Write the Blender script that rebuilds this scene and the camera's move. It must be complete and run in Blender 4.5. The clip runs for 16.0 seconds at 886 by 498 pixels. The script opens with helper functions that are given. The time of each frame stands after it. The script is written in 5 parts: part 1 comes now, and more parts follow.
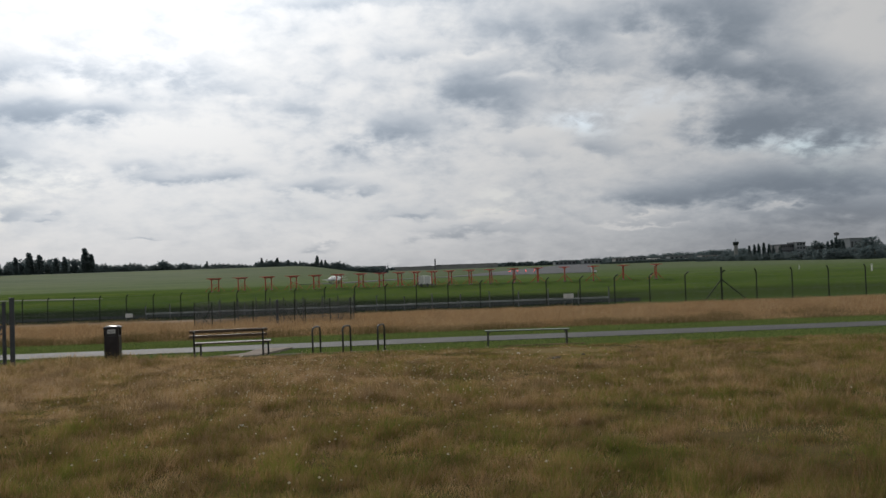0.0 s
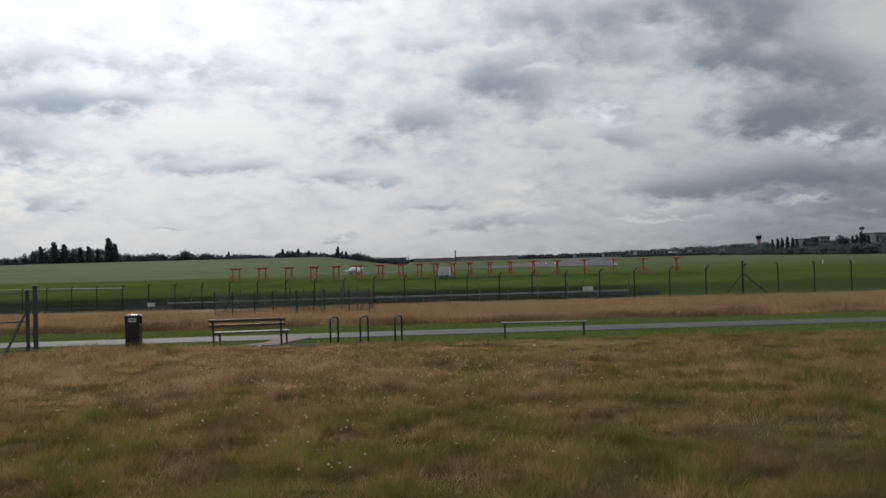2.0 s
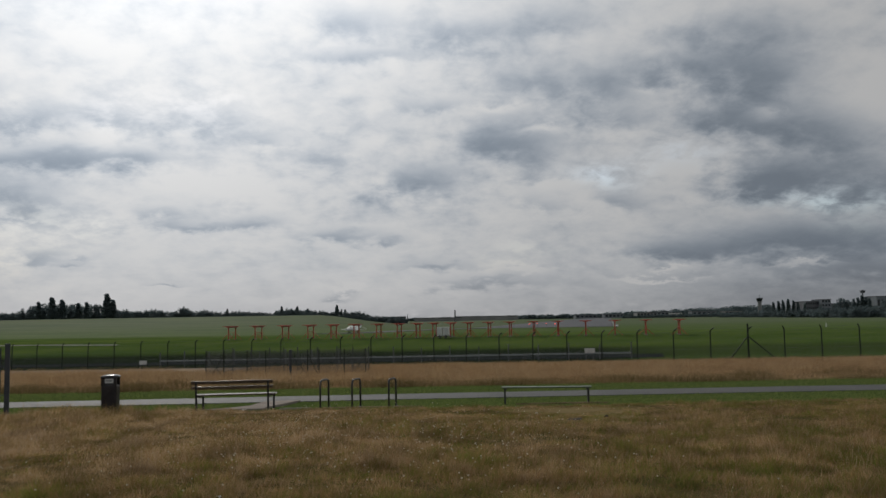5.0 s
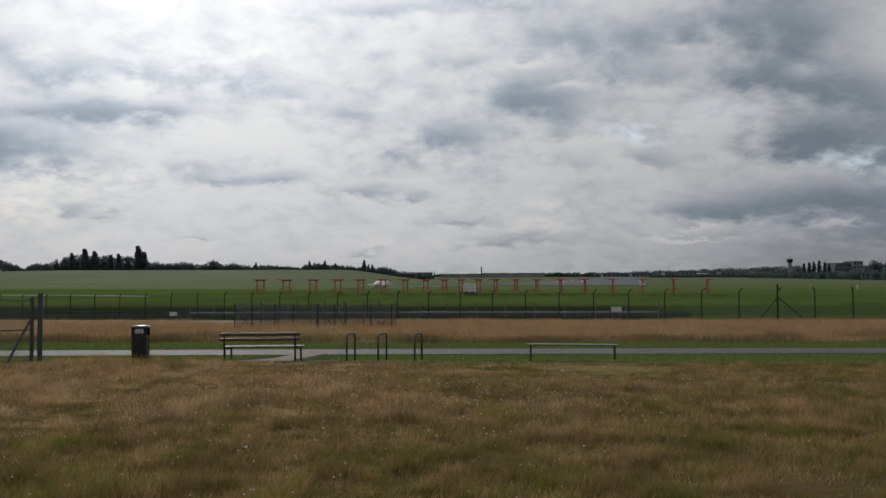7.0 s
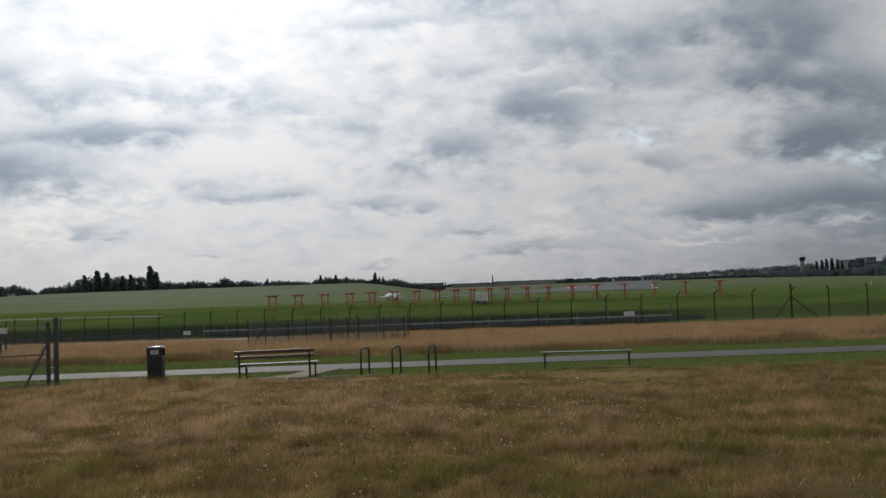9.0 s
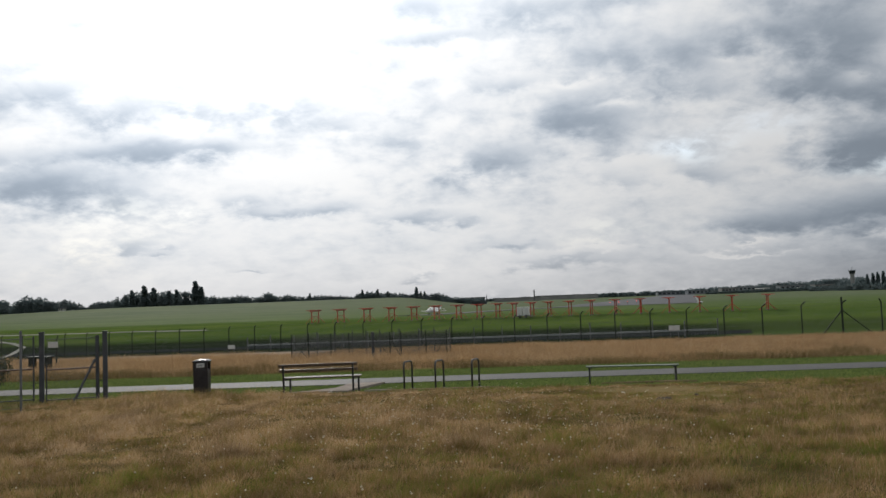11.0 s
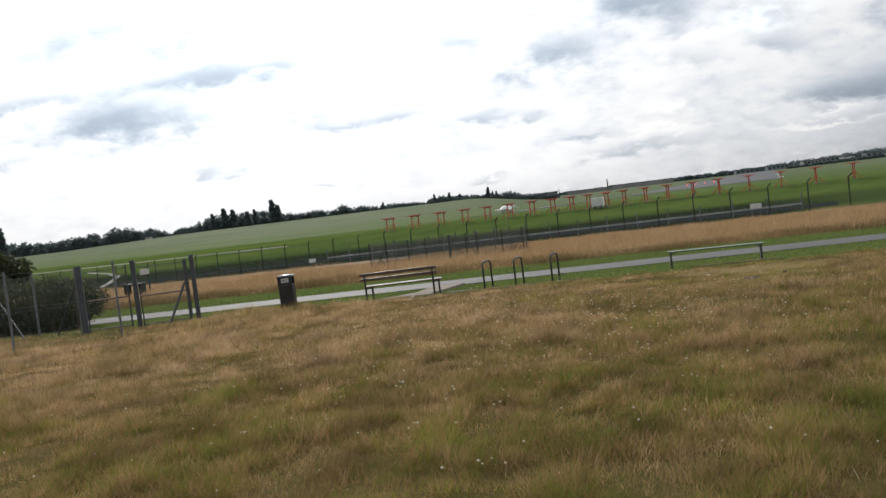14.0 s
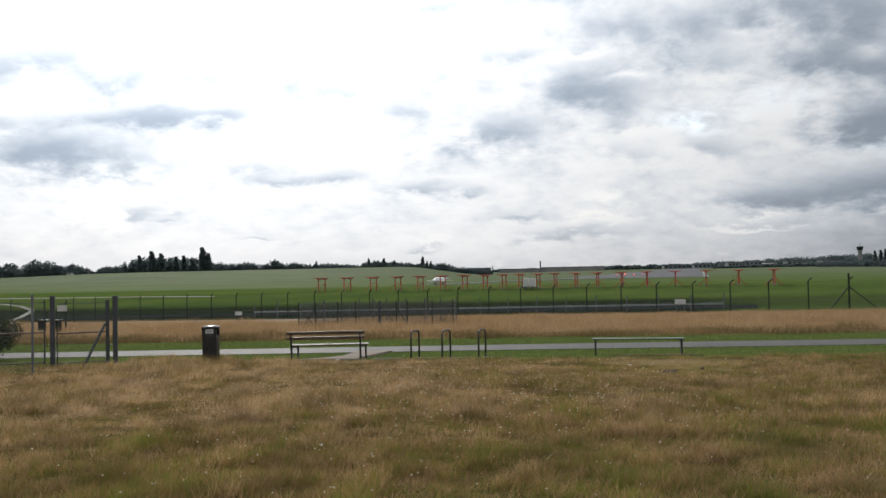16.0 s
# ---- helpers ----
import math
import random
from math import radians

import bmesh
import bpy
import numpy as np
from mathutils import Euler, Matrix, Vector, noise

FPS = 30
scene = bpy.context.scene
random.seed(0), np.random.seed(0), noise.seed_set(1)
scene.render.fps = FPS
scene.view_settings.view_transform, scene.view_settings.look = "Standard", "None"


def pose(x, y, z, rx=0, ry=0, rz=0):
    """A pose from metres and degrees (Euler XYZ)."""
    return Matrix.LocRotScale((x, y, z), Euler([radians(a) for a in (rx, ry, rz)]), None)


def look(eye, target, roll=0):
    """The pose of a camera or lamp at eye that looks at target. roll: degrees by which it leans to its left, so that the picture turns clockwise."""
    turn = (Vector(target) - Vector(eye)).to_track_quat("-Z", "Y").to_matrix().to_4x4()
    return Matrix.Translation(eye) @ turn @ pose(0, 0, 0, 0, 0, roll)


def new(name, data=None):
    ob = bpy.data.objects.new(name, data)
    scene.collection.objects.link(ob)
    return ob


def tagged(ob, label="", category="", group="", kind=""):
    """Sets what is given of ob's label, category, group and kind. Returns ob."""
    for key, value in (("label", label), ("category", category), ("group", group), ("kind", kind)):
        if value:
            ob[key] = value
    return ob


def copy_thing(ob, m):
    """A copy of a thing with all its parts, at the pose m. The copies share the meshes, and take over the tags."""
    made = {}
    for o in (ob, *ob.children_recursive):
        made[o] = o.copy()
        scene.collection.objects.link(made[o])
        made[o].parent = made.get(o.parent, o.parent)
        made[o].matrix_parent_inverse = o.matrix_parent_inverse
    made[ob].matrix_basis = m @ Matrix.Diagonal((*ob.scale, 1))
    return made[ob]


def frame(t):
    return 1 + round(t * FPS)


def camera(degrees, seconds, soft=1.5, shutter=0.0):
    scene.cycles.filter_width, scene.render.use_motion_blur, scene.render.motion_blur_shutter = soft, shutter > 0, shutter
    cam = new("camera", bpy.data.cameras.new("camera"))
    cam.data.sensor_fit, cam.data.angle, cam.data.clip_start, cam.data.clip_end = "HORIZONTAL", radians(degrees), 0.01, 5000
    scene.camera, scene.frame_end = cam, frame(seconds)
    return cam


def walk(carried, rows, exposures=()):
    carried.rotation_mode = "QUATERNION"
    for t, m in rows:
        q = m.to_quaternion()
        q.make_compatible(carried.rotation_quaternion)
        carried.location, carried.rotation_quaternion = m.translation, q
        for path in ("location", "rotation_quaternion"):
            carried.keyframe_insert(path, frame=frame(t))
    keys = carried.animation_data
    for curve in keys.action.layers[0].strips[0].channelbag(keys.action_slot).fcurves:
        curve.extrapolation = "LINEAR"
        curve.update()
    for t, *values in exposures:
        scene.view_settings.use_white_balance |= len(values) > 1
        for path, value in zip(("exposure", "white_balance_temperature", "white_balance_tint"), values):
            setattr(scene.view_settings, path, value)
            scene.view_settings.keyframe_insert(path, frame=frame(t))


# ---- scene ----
cam = camera(55.7, 16.0, 1.5)
PATH = [
    (0, (-0.023, -1.004, 2.617), (0.074, 0.993, 2.66), -1.9),
    (0.5, (-0.017, -1.048, 2.626), (0.058, 0.95, 2.666), -1.2),
    (1, (-0.036, -1.018, 2.614), (0.023, 0.981, 2.652), -0.8),
    (1.5, (-0.008, -1.054, 2.617), (0.009, 0.946, 2.651), -0.7),
    (2, (0.058, -1.066, 2.609), (0.106, 0.933, 2.634), -1.5),
    (2.5, (0.175, -1.109, 2.608), (0.264, 0.888, 2.672), -1.9),
    (3, (0.185, -0.887, 2.627), (0.289, 1.108, 2.729), -2.2),
    (3.5, (0.173, -0.794, 2.655), (0.29, 1.197, 2.814), -1.7),
    (3.7, (0.19, -0.676, 2.637), (0.295, 1.314, 2.814), -1.5),
    (5.8, (0.137, 0.21, 2.628), (0.169, 2.206, 2.756), -0.6),
    (6, (0.152, 0.178, 2.632), (0.182, 2.175, 2.741), -0.3),
    (6.5, (0.159, 0.203, 2.614), (0.177, 2.202, 2.686), -0.0),
    (7, (0.151, 0.175, 2.617), (0.136, 2.174, 2.68), -0.1),
    (7.5, (0.137, 0.15, 2.609), (0.106, 2.149, 2.683), -0.6),
    (8, (0.161, 0.17, 2.614), (0.125, 2.168, 2.703), -1.3),
    (8.5, (0.158, 0.118, 2.656), (0.124, 2.116, 2.743), -1.9),
    (10.8, (0.061, 0.184, 2.627), (-0.041, 2.178, 2.736), -1.8),
    (11, (0.092, 0.193, 2.627), (-0.043, 2.184, 2.752), -2.1),
    (11.5, (0.099, 0.246, 2.645), (-0.134, 2.228, 2.781), -2.8),
    (12, (0.062, 0.34, 2.634), (-0.251, 2.312, 2.739), -4.1),
    (12.5, (0.057, 0.337, 2.628), (-0.297, 2.305, 2.65), -5.5),
    (13, (0.064, 0.315, 2.622), (-0.288, 2.283, 2.568), -6.4),
    (13.5, (0.056, 0.28, 2.614), (-0.283, 2.249, 2.518), -6.9),
    (14, (0.05, 0.326, 2.613), (-0.273, 2.297, 2.516), -6.9),
    (14.5, (0.066, 0.294, 2.614), (-0.221, 2.272, 2.549), -5.8),
    (15, (0.083, 0.205, 2.659), (-0.145, 2.192, 2.637), -4.0),
    (15.5, (0.064, 0.195, 2.646), (-0.115, 2.187, 2.668), -2.5),
    (16, (0.044, 0.151, 2.64), (-0.109, 2.145, 2.694), -1.2),
]
EXPOSURES = [(0, 0.0), (1.5, -0.03), (2.5, 0.0), (3, 0.1), (3.5, -0.3), (6, -0.35), (7, -0.2), (8.5, -0.15), (11, 0.2), (12, 0.06), (12.5, 0.08), (13, 0.3), (13.5, 0.47), (14.5, 0.8), (15, 0.8), (16, 0.5)]
walk(cam, [(t, look(eye, target, roll)) for t, eye, target, roll in PATH], EXPOSURES)


# ---- world, sun, exposure ----
SUN_AZ, SUN_EL = radians(-20), radians(36)      # the sun stands ahead, behind thin cloud
world = bpy.data.worlds.new("sky")
scene.world = world
world.use_nodes = True


class Nodes:
    """Short writing for node trees."""

    def __init__(self, tree):
        self.tree = tree

    def add(self, kind, **values):
        n = self.tree.nodes.new(kind)
        for key, v in values.items():
            setattr(n, key, v)
        return n

    def put(self, socket, v):
        if isinstance(v, bpy.types.NodeSocket):
            self.tree.links.new(v, socket)
        elif v is not None:
            socket.default_value = v

    def math(self, op, a, b=None, c=None, clamp=False):
        n = self.add("ShaderNodeMath", operation=op, use_clamp=clamp)
        for s, v in zip(n.inputs, (a, b, c)):
            self.put(s, v)
        return n.outputs[0]

    def step(self, v, a, b, lo=0.0, hi=1.0):
        n = self.add("ShaderNodeMapRange", interpolation_type="SMOOTHSTEP")
        for s, w in zip(n.inputs, (v, a, b, lo, hi)):
            self.put(s, w)
        return n.outputs[0]

    def mix(self, f, a, b):
        n = self.add("ShaderNodeMix", data_type="RGBA")
        self.put(n.inputs[0], f)
        self.put(n.inputs[6], a if isinstance(a, bpy.types.NodeSocket) else (*a, 1))
        self.put(n.inputs[7], b if isinstance(b, bpy.types.NodeSocket) else (*b, 1))
        return n.outputs[2]

    def noise(self, vec, scale, detail=4.0, rough=0.55, distort=0.0):
        n = self.add("ShaderNodeTexNoise")
        self.put(n.inputs["Vector"], vec)
        n.inputs["Scale"].default_value = scale
        n.inputs["Detail"].default_value = detail
        n.inputs["Roughness"].default_value = rough
        n.inputs["Distortion"].default_value = distort
        return n.outputs["Fac"]

    def xyz(self, x, y, z):
        n = self.add("ShaderNodeCombineXYZ")
        for s, v in zip(n.inputs, (x, y, z)):
            self.put(s, v)
        return n.outputs[0]

    def split(self, v):
        n = self.add("ShaderNodeSeparateXYZ")
        self.put(n.inputs[0], v)
        return n.outputs


def build_sky():
    tree = world.node_tree
    tree.nodes.clear()
    k = Nodes(tree)
    sky = k.add("ShaderNodeTexSky", sky_type="NISHITA", sun_disc=False)
    sky.sun_elevation, sky.sun_rotation = SUN_EL, SUN_AZ
    sky.air_density, sky.dust_density = 1.0, 1.5
    way = k.add("ShaderNodeTexCoord").outputs["Generated"]
    dx, dy, dz = k.split(way)
    up = k.math("ADD", k.math("MAXIMUM", dz, 0.0), 0.38)
    flat = k.xyz(k.math("DIVIDE", dx, up), k.math("DIVIDE", dy, up), 0.0)
    big = k.noise(flat, 2.4, 5, 0.52, 0.1)
    fine = k.noise(flat, 7.0, 7, 0.55, 0.2)
    wisp = k.noise(flat, 19.0, 5, 0.58, 0.2)
    warp = k.math("MULTIPLY", k.math("SUBTRACT", fine, 0.5), 0.085)
    warp2 = k.math("MULTIPLY", k.math("SUBTRACT", wisp, 0.5), 0.04)
    ahead = k.math("MAXIMUM", dy, 0.05)
    u = k.math("ADD", k.math("DIVIDE", dx, ahead), k.math("ADD", warp, warp2))
    v = k.math("ADD", k.math("DIVIDE", dz, ahead), k.math("MULTIPLY", k.math("ADD", warp, warp2), 0.55))
    # the clouds that can be told apart: across, up, half width, half height, weight
    grey = None
    for cu, cv, ru, rv, w in HIGH_CLOUDS + LOW_CLOUDS + SIDE_CLOUDS + BRIGHT_CLOUDS:
        a = k.math("DIVIDE", k.math("SUBTRACT", u, cu), ru)
        b = k.math("DIVIDE", k.math("SUBTRACT", v, cv), rv)
        r2 = k.math("ADD", k.math("MULTIPLY", a, a), k.math("MULTIPLY", b, b))
        blob = k.math("MULTIPLY", k.math("EXPONENT", k.math("MULTIPLY", r2, -1.0)), w)
        grey = blob if grey is None else k.math("ADD", grey, blob)
    body = k.math("MULTIPLY", k.step(big, 0.42, 0.66), 0.14)
    grain = k.math("MULTIPLY", k.math("SUBTRACT", fine, 0.5), 1.15)
    grain2 = k.math("MULTIPLY", k.math("SUBTRACT", wisp, 0.5), 0.92)
    dens = k.math("ADD", k.math("ADD", grey, body), k.math("MULTIPLY", k.math("ADD", grain, grain2), k.step(dz, 0.0, 0.16, 0.5, 1.0)))
    dens = k.step(dens, -0.25, 1.15)
    # brightness of thin cloud grows towards the sun
    sx, sy, sz = math.sin(SUN_AZ) * math.cos(SUN_EL), math.cos(SUN_AZ) * math.cos(SUN_EL), math.sin(SUN_EL)
    cosine = k.math("ADD", k.math("ADD", k.math("MULTIPLY", dx, sx), k.math("MULTIPLY", dy, sy)), k.math("MULTIPLY", dz, sz))
    glow = k.math("POWER", k.math("MAXIMUM", cosine, 0.0), 9.0)
    glow2 = k.math("POWER", k.math("MAXIMUM", cosine, 0.0), 60.0)
    bright = k.math("ADD", k.math("ADD", 0.51, k.math("MULTIPLY", glow, 1.08)), k.math("MULTIPLY", glow2, 0.9))
    dark = k.math("ADD", 0.205, k.math("MULTIPLY", glow, 0.62))
    lum = k.math("ADD", k.math("MULTIPLY", bright, k.math("SUBTRACT", 1.0, dens)), k.math("MULTIPLY", dark, dens))
    tone = k.mix(dens, (0.995, 1.0, 1.005), (0.82, 0.96, 1.14))
    tone = k.mix(k.step(dz, 0.08, 0.0, 0.0, 0.5), tone, (1.01, 0.985, 0.98))
    cloud = k.add("ShaderNodeVectorMath", operation="SCALE")
    k.put(cloud.inputs[0], tone)
    k.put(cloud.inputs[3], lum)
    blue = k.add("ShaderNodeVectorMath", operation="SCALE")
    k.put(blue.inputs[0], sky.outputs[0])
    blue.inputs[3].default_value = 0.12
    gap = k.math("MULTIPLY", k.step(k.noise(flat, 1.3, 3), 0.55, 0.7), 0.4)
    for cu, cv, ru, rv, w in BLUE_GAPS:
        a = k.math("DIVIDE", k.math("SUBTRACT", u, cu), ru)
        b = k.math("DIVIDE", k.math("SUBTRACT", v, cv), rv)
        r2 = k.math("ADD", k.math("MULTIPLY", a, a), k.math("MULTIPLY", b, b))
        gap = k.math("ADD", gap, k.math("MULTIPLY", k.math("EXPONENT", k.math("MULTIPLY", r2, -1.0)), w))
    gap = k.math("MINIMUM", k.math("MULTIPLY", gap, k.step(wisp, 0.62, 0.36, 0.25, 1.0)), 1.0)
    low = k.step(dz, 0.0, 0.12)
    gap = k.math("MULTIPLY", k.math("MULTIPLY", gap, low), 0.6)
    total = k.mix(gap, cloud.outputs[0], blue.outputs[0])
    bg = k.add("ShaderNodeBackground")
    k.put(bg.inputs[0], total)
    bg.inputs[1].default_value = 1.0
    out = k.add("ShaderNodeOutputWorld")
    tree.links.new(bg.outputs[0], out.inputs[0])


BLUE_GAPS = [
    (0.222, 0.17, 0.039, 0.014, 0.95), (0.498, 0.134, 0.08, 0.01, 0.9), (0.312, 0.193, 0.052, 0.015, 0.4), (-0.269, 0.255, 0.054, 0.026, 0.45), (-0.381, 0.249, 0.05, 0.026, 0.4),
]
HIGH_CLOUDS = [
    (0.107, 0.206, 0.065, 0.035, 0.85), (-0.003, 0.165, 0.053, 0.021, 0.7), (0.122, 0.284, 0.062, 0.031, 0.4), (0.218, 0.277, 0.067, 0.038, 0.65), (0.398, 0.288, 0.078, 0.038, 0.8),
    (0.315, 0.303, 0.044, 0.021, 0.4), (0.397, 0.237, 0.074, 0.017, 0.5), (0.487, 0.211, 0.108, 0.038, 0.7), (0.534, 0.155, 0.13, 0.029, 0.7), (0.415, 0.161, 0.063, 0.019, 0.6),
    (0.476, 0.087, 0.174, 0.024, 0.9), (0.309, 0.077, 0.066, 0.011, 0.45), (0.552, 0.048, 0.105, 0.015, 0.5), (0.242, 0.138, 0.03, 0.012, 0.45), (0.146, 0.134, 0.021, 0.008, 0.3),
    (0.237, 0.235, 0.043, 0.015, 0.35), (-0.394, 0.243, 0.054, 0.019, 0.45), (-0.269, 0.241, 0.061, 0.019, 0.4), (-0.441, 0.197, 0.129, 0.014, 0.55),
]
LOW_CLOUDS = [
    (-0.339, 0.195, 0.03, 0.01, 0.4), (-0.461, 0.137, 0.041, 0.019, 0.4), (-0.466, 0.244, 0.033, 0.017, 0.4), (-0.31, 0.128, 0.044, 0.009, 0.5), (-0.264, 0.115, 0.068, 0.006, 0.5),
    (-0.198, 0.119, 0.029, 0.007, 0.4), (-0.098, 0.099, 0.046, 0.008, 0.55), (-0.038, 0.093, 0.019, 0.005, 0.45), (0.022, 0.066, 0.032, 0.006, 0.5), (0.069, 0.042, 0.058, 0.006, 0.4),
    (-0.295, 0.048, 0.018, 0.003, 0.5), (-0.448, 0.084, 0.026, 0.006, 0.4), (-0.404, 0.077, 0.012, 0.003, 0.35), (-0.093, 0.029, 0.014, 0.005, 0.4), (-0.183, 0.217, 0.017, 0.01, 0.3),
    (-0.11, 0.199, 0.044, 0.012, 0.25), (-0.055, 0.225, 0.041, 0.018, 0.2), (0.019, 0.258, 0.037, 0.008, 0.3), (0.51, 0.012, 0.295, 0.042, 0.72),
]
SIDE_CLOUDS = [
    (-0.153, 0.006, 0.483, 0.015, 0.2), (-0.71, 0.255, 0.112, 0.019, 0.4), (-0.561, 0.277, 0.075, 0.015, 0.4), (-0.564, 0.159, 0.098, 0.025, 0.95), (-0.683, 0.199, 0.084, 0.012, 0.5),
    (-0.723, 0.125, 0.067, 0.008, 0.3), (-0.443, 0.2, 0.089, 0.009, 0.25), (-0.087, 0.36, 0.051, 0.019, 0.45), (0.078, 0.344, 0.078, 0.023, 0.55), (0.183, 0.364, 0.059, 0.019, 0.4),
    (0.396, 0.348, 0.078, 0.026, 0.45), (-0.06, 0.321, 0.068, 0.009, 0.4),
]
BRIGHT_CLOUDS = [
    (0.148, 0.229, 0.025, 0.006, -0.45), (0.087, 0.251, 0.029, 0.004, -0.4), (0.28, 0.275, 0.019, 0.008, -0.4), (0.425, 0.243, 0.025, 0.01, -0.5), (0.325, 0.169, 0.048, 0.015, -0.35),
    (0.281, 0.043, 0.047, 0.003, -0.6), (0.295, 0.056, 0.018, 0.003, -0.5), (0.114, 0.057, 0.034, 0.003, -0.5), (-0.092, 0.037, 0.02, 0.003, -0.45), (0.577, 0.273, 0.063, 0.042, -0.4),
    (0.461, 0.06, 0.037, 0.003, -0.45), (-0.381, 0.223, 0.032, 0.012, -0.4), (-0.27, 0.164, 0.065, 0.015, -0.3), (0.16, 0.158, 0.041, 0.007, -0.3),
]
build_sky()

sun = new("sun", bpy.data.lights.new("sun", "SUN"))
sun.data.energy, sun.data.angle, sun.data.color = 1.5, radians(12), (1.0, 0.95, 0.86)
sun.matrix_world = look((0, 0, 0), (-math.sin(SUN_AZ) * math.cos(SUN_EL), -math.cos(SUN_AZ) * math.cos(SUN_EL), -math.sin(SUN_EL)))


# ---- materials ----
def material(name, c1, c2, rough=0.7, scale=4.0, fine=40.0, metal=0.0, bump=0.15, vary=0.0, translucent=0.0):
    """A weathered surface: two tones mixed at a coarse and a fine scale, with relief."""
    m = bpy.data.materials.new(name)
    m.use_nodes = True
    k = Nodes(m.node_tree)
    b = m.node_tree.nodes["Principled BSDF"]
    pos = k.add("ShaderNodeNewGeometry").outputs["Position"]
    coarse, grain = k.noise(pos, scale, 3), k.noise(pos, fine, 4)
    f = k.math("ADD", k.math("MULTIPLY", coarse, 0.6), k.math("MULTIPLY", grain, 0.5))
    col = k.mix(k.step(f, 0.32, 0.78), c1, c2)
    if vary:
        rnd = k.add("ShaderNodeObjectInfo").outputs["Random"]
        hsv = k.add("ShaderNodeHueSaturation")
        k.put(hsv.inputs["Value"], k.math("ADD", 1 - vary / 2, k.math("MULTIPLY", rnd, vary)))
        k.put(hsv.inputs["Color"], col)
        col = hsv.outputs[0]
    k.put(b.inputs["Base Color"], col)
    k.put(b.inputs["Roughness"], k.step(grain, 0.2, 0.8, max(rough - 0.12, 0.02), min(rough + 0.12, 1)))
    b.inputs["Metallic"].default_value = metal
    if bump:
        n = k.add("ShaderNodeBump")
        n.inputs["Strength"].default_value = bump
        n.inputs["Distance"].default_value = 0.01
        k.put(n.inputs["Height"], grain)
        k.put(b.inputs["Normal"], n.outputs[0])
    return m


def foliage(name, colours, patch, patch_scale, through_light=0.35, rough=0.6, near_green=0.0, tuft=0.0, tonal=0.0, dry_side=0.0):
    """Blades or leaves: a tone of its own for each one, drifting from patch to patch over the ground."""
    m = bpy.data.materials.new(name)
    m.use_nodes = True
    t = m.node_tree
    k = Nodes(t)
    b = t.nodes["Principled BSDF"]
    geo = k.add("ShaderNodeNewGeometry")
    rnd = geo.outputs["Random Per Island"]
    area = k.noise(geo.outputs["Position"], patch_scale, 4, 0.6)
    f = k.math("ADD", k.math("MULTIPLY", k.math("SUBTRACT", area, 0.5), patch), k.math("ADD", 0.12, k.math("MULTIPLY", rnd, 0.9)), clamp=True)
    if tuft:
        clump = k.noise(geo.outputs["Position"], 6.0, 3, 0.6)
        f = k.math("ADD", f, k.math("MULTIPLY", k.math("SUBTRACT", clump, 0.5), tuft), clamp=True)
    if dry_side:
        # a drier, paler sward on the gate's side
        gx, gy, gz_ = k.split(geo.outputs["Position"])
        f = k.math("ADD", f, k.math("MULTIPLY", k.math("MULTIPLY", k.step(gx, 1.0, -5.0), k.step(gy, 6.0, 12.0)), dry_side), clamp=True)
    if near_green:
        # lusher close by and towards the open side of the meadow
        x, y, z = k.split(geo.outputs["Position"])
        f = k.math("SUBTRACT", f, k.math("MULTIPLY", k.step(y, 12.5, 5.5), near_green))
        f = k.math("SUBTRACT", f, k.math("MULTIPLY", k.step(x, 2.5, 9.0), near_green * 0.8), clamp=True)
    ramp = k.add("ShaderNodeValToRGB")
    e = ramp.color_ramp.elements
    while len(e) < len(colours):
        e.new(0.5)
    for n, c in enumerate(colours):
        e[n].position, e[n].color = n / (len(colours) - 1), (*c, 1)
    k.put(ramp.inputs[0], f)
    shade = ramp.outputs[0]
    if tonal:
        drift = k.add("ShaderNodeVectorMath", operation="SCALE")
        k.put(drift.inputs[0], shade)
        k.put(drift.inputs[3], k.step(k.noise(geo.outputs["Position"], 1.3, 4, 0.65), 0.3, 0.7, 1 - tonal, 1 + tonal * 0.6))
        shade = drift.outputs[0]
    k.put(b.inputs["Base Color"], shade)
    b.inputs["Roughness"].default_value = rough
    b.inputs["Specular IOR Level"].default_value = 0.25
    tr = k.add("ShaderNodeBsdfTranslucent")
    k.put(tr.inputs[0], shade)
    mix = k.add("ShaderNodeMixShader")
    mix.inputs[0].default_value = through_light
    t.links.new(b.outputs[0], mix.inputs[1])
    t.links.new(tr.outputs[0], mix.inputs[2])
    t.links.new(mix.outputs[0], t.nodes["Material Output"].inputs[0])
    return m


STRAW, STRAW2, GREEN, OLIVE, RUSSET = (0.345, 0.235, 0.12), (0.46, 0.335, 0.205), (0.14, 0.162, 0.028), (0.195, 0.160, 0.044), (0.285, 0.165, 0.07)
M_TURF = foliage("meadow blades", [GREEN, (0.155, 0.168, 0.036), OLIVE, (0.26, 0.185, 0.072), RUSSET, STRAW, STRAW2], 2.1, 0.9, 0.55, 0.6, 0.13, 1.7, 0.45, 0.22)
M_STRAW = foliage("dry tall grass blades", [(0.25, 0.145, 0.07), (0.31, 0.195, 0.10), STRAW, (0.37, 0.25, 0.135), STRAW2], 1.8, 0.22, 0.55, tonal=0.32)
M_LAWN = foliage("short green blades", [(0.10, 0.14, 0.035), (0.14, 0.185, 0.05), (0.19, 0.22, 0.07)], 0.6, 0.4, 0.5)
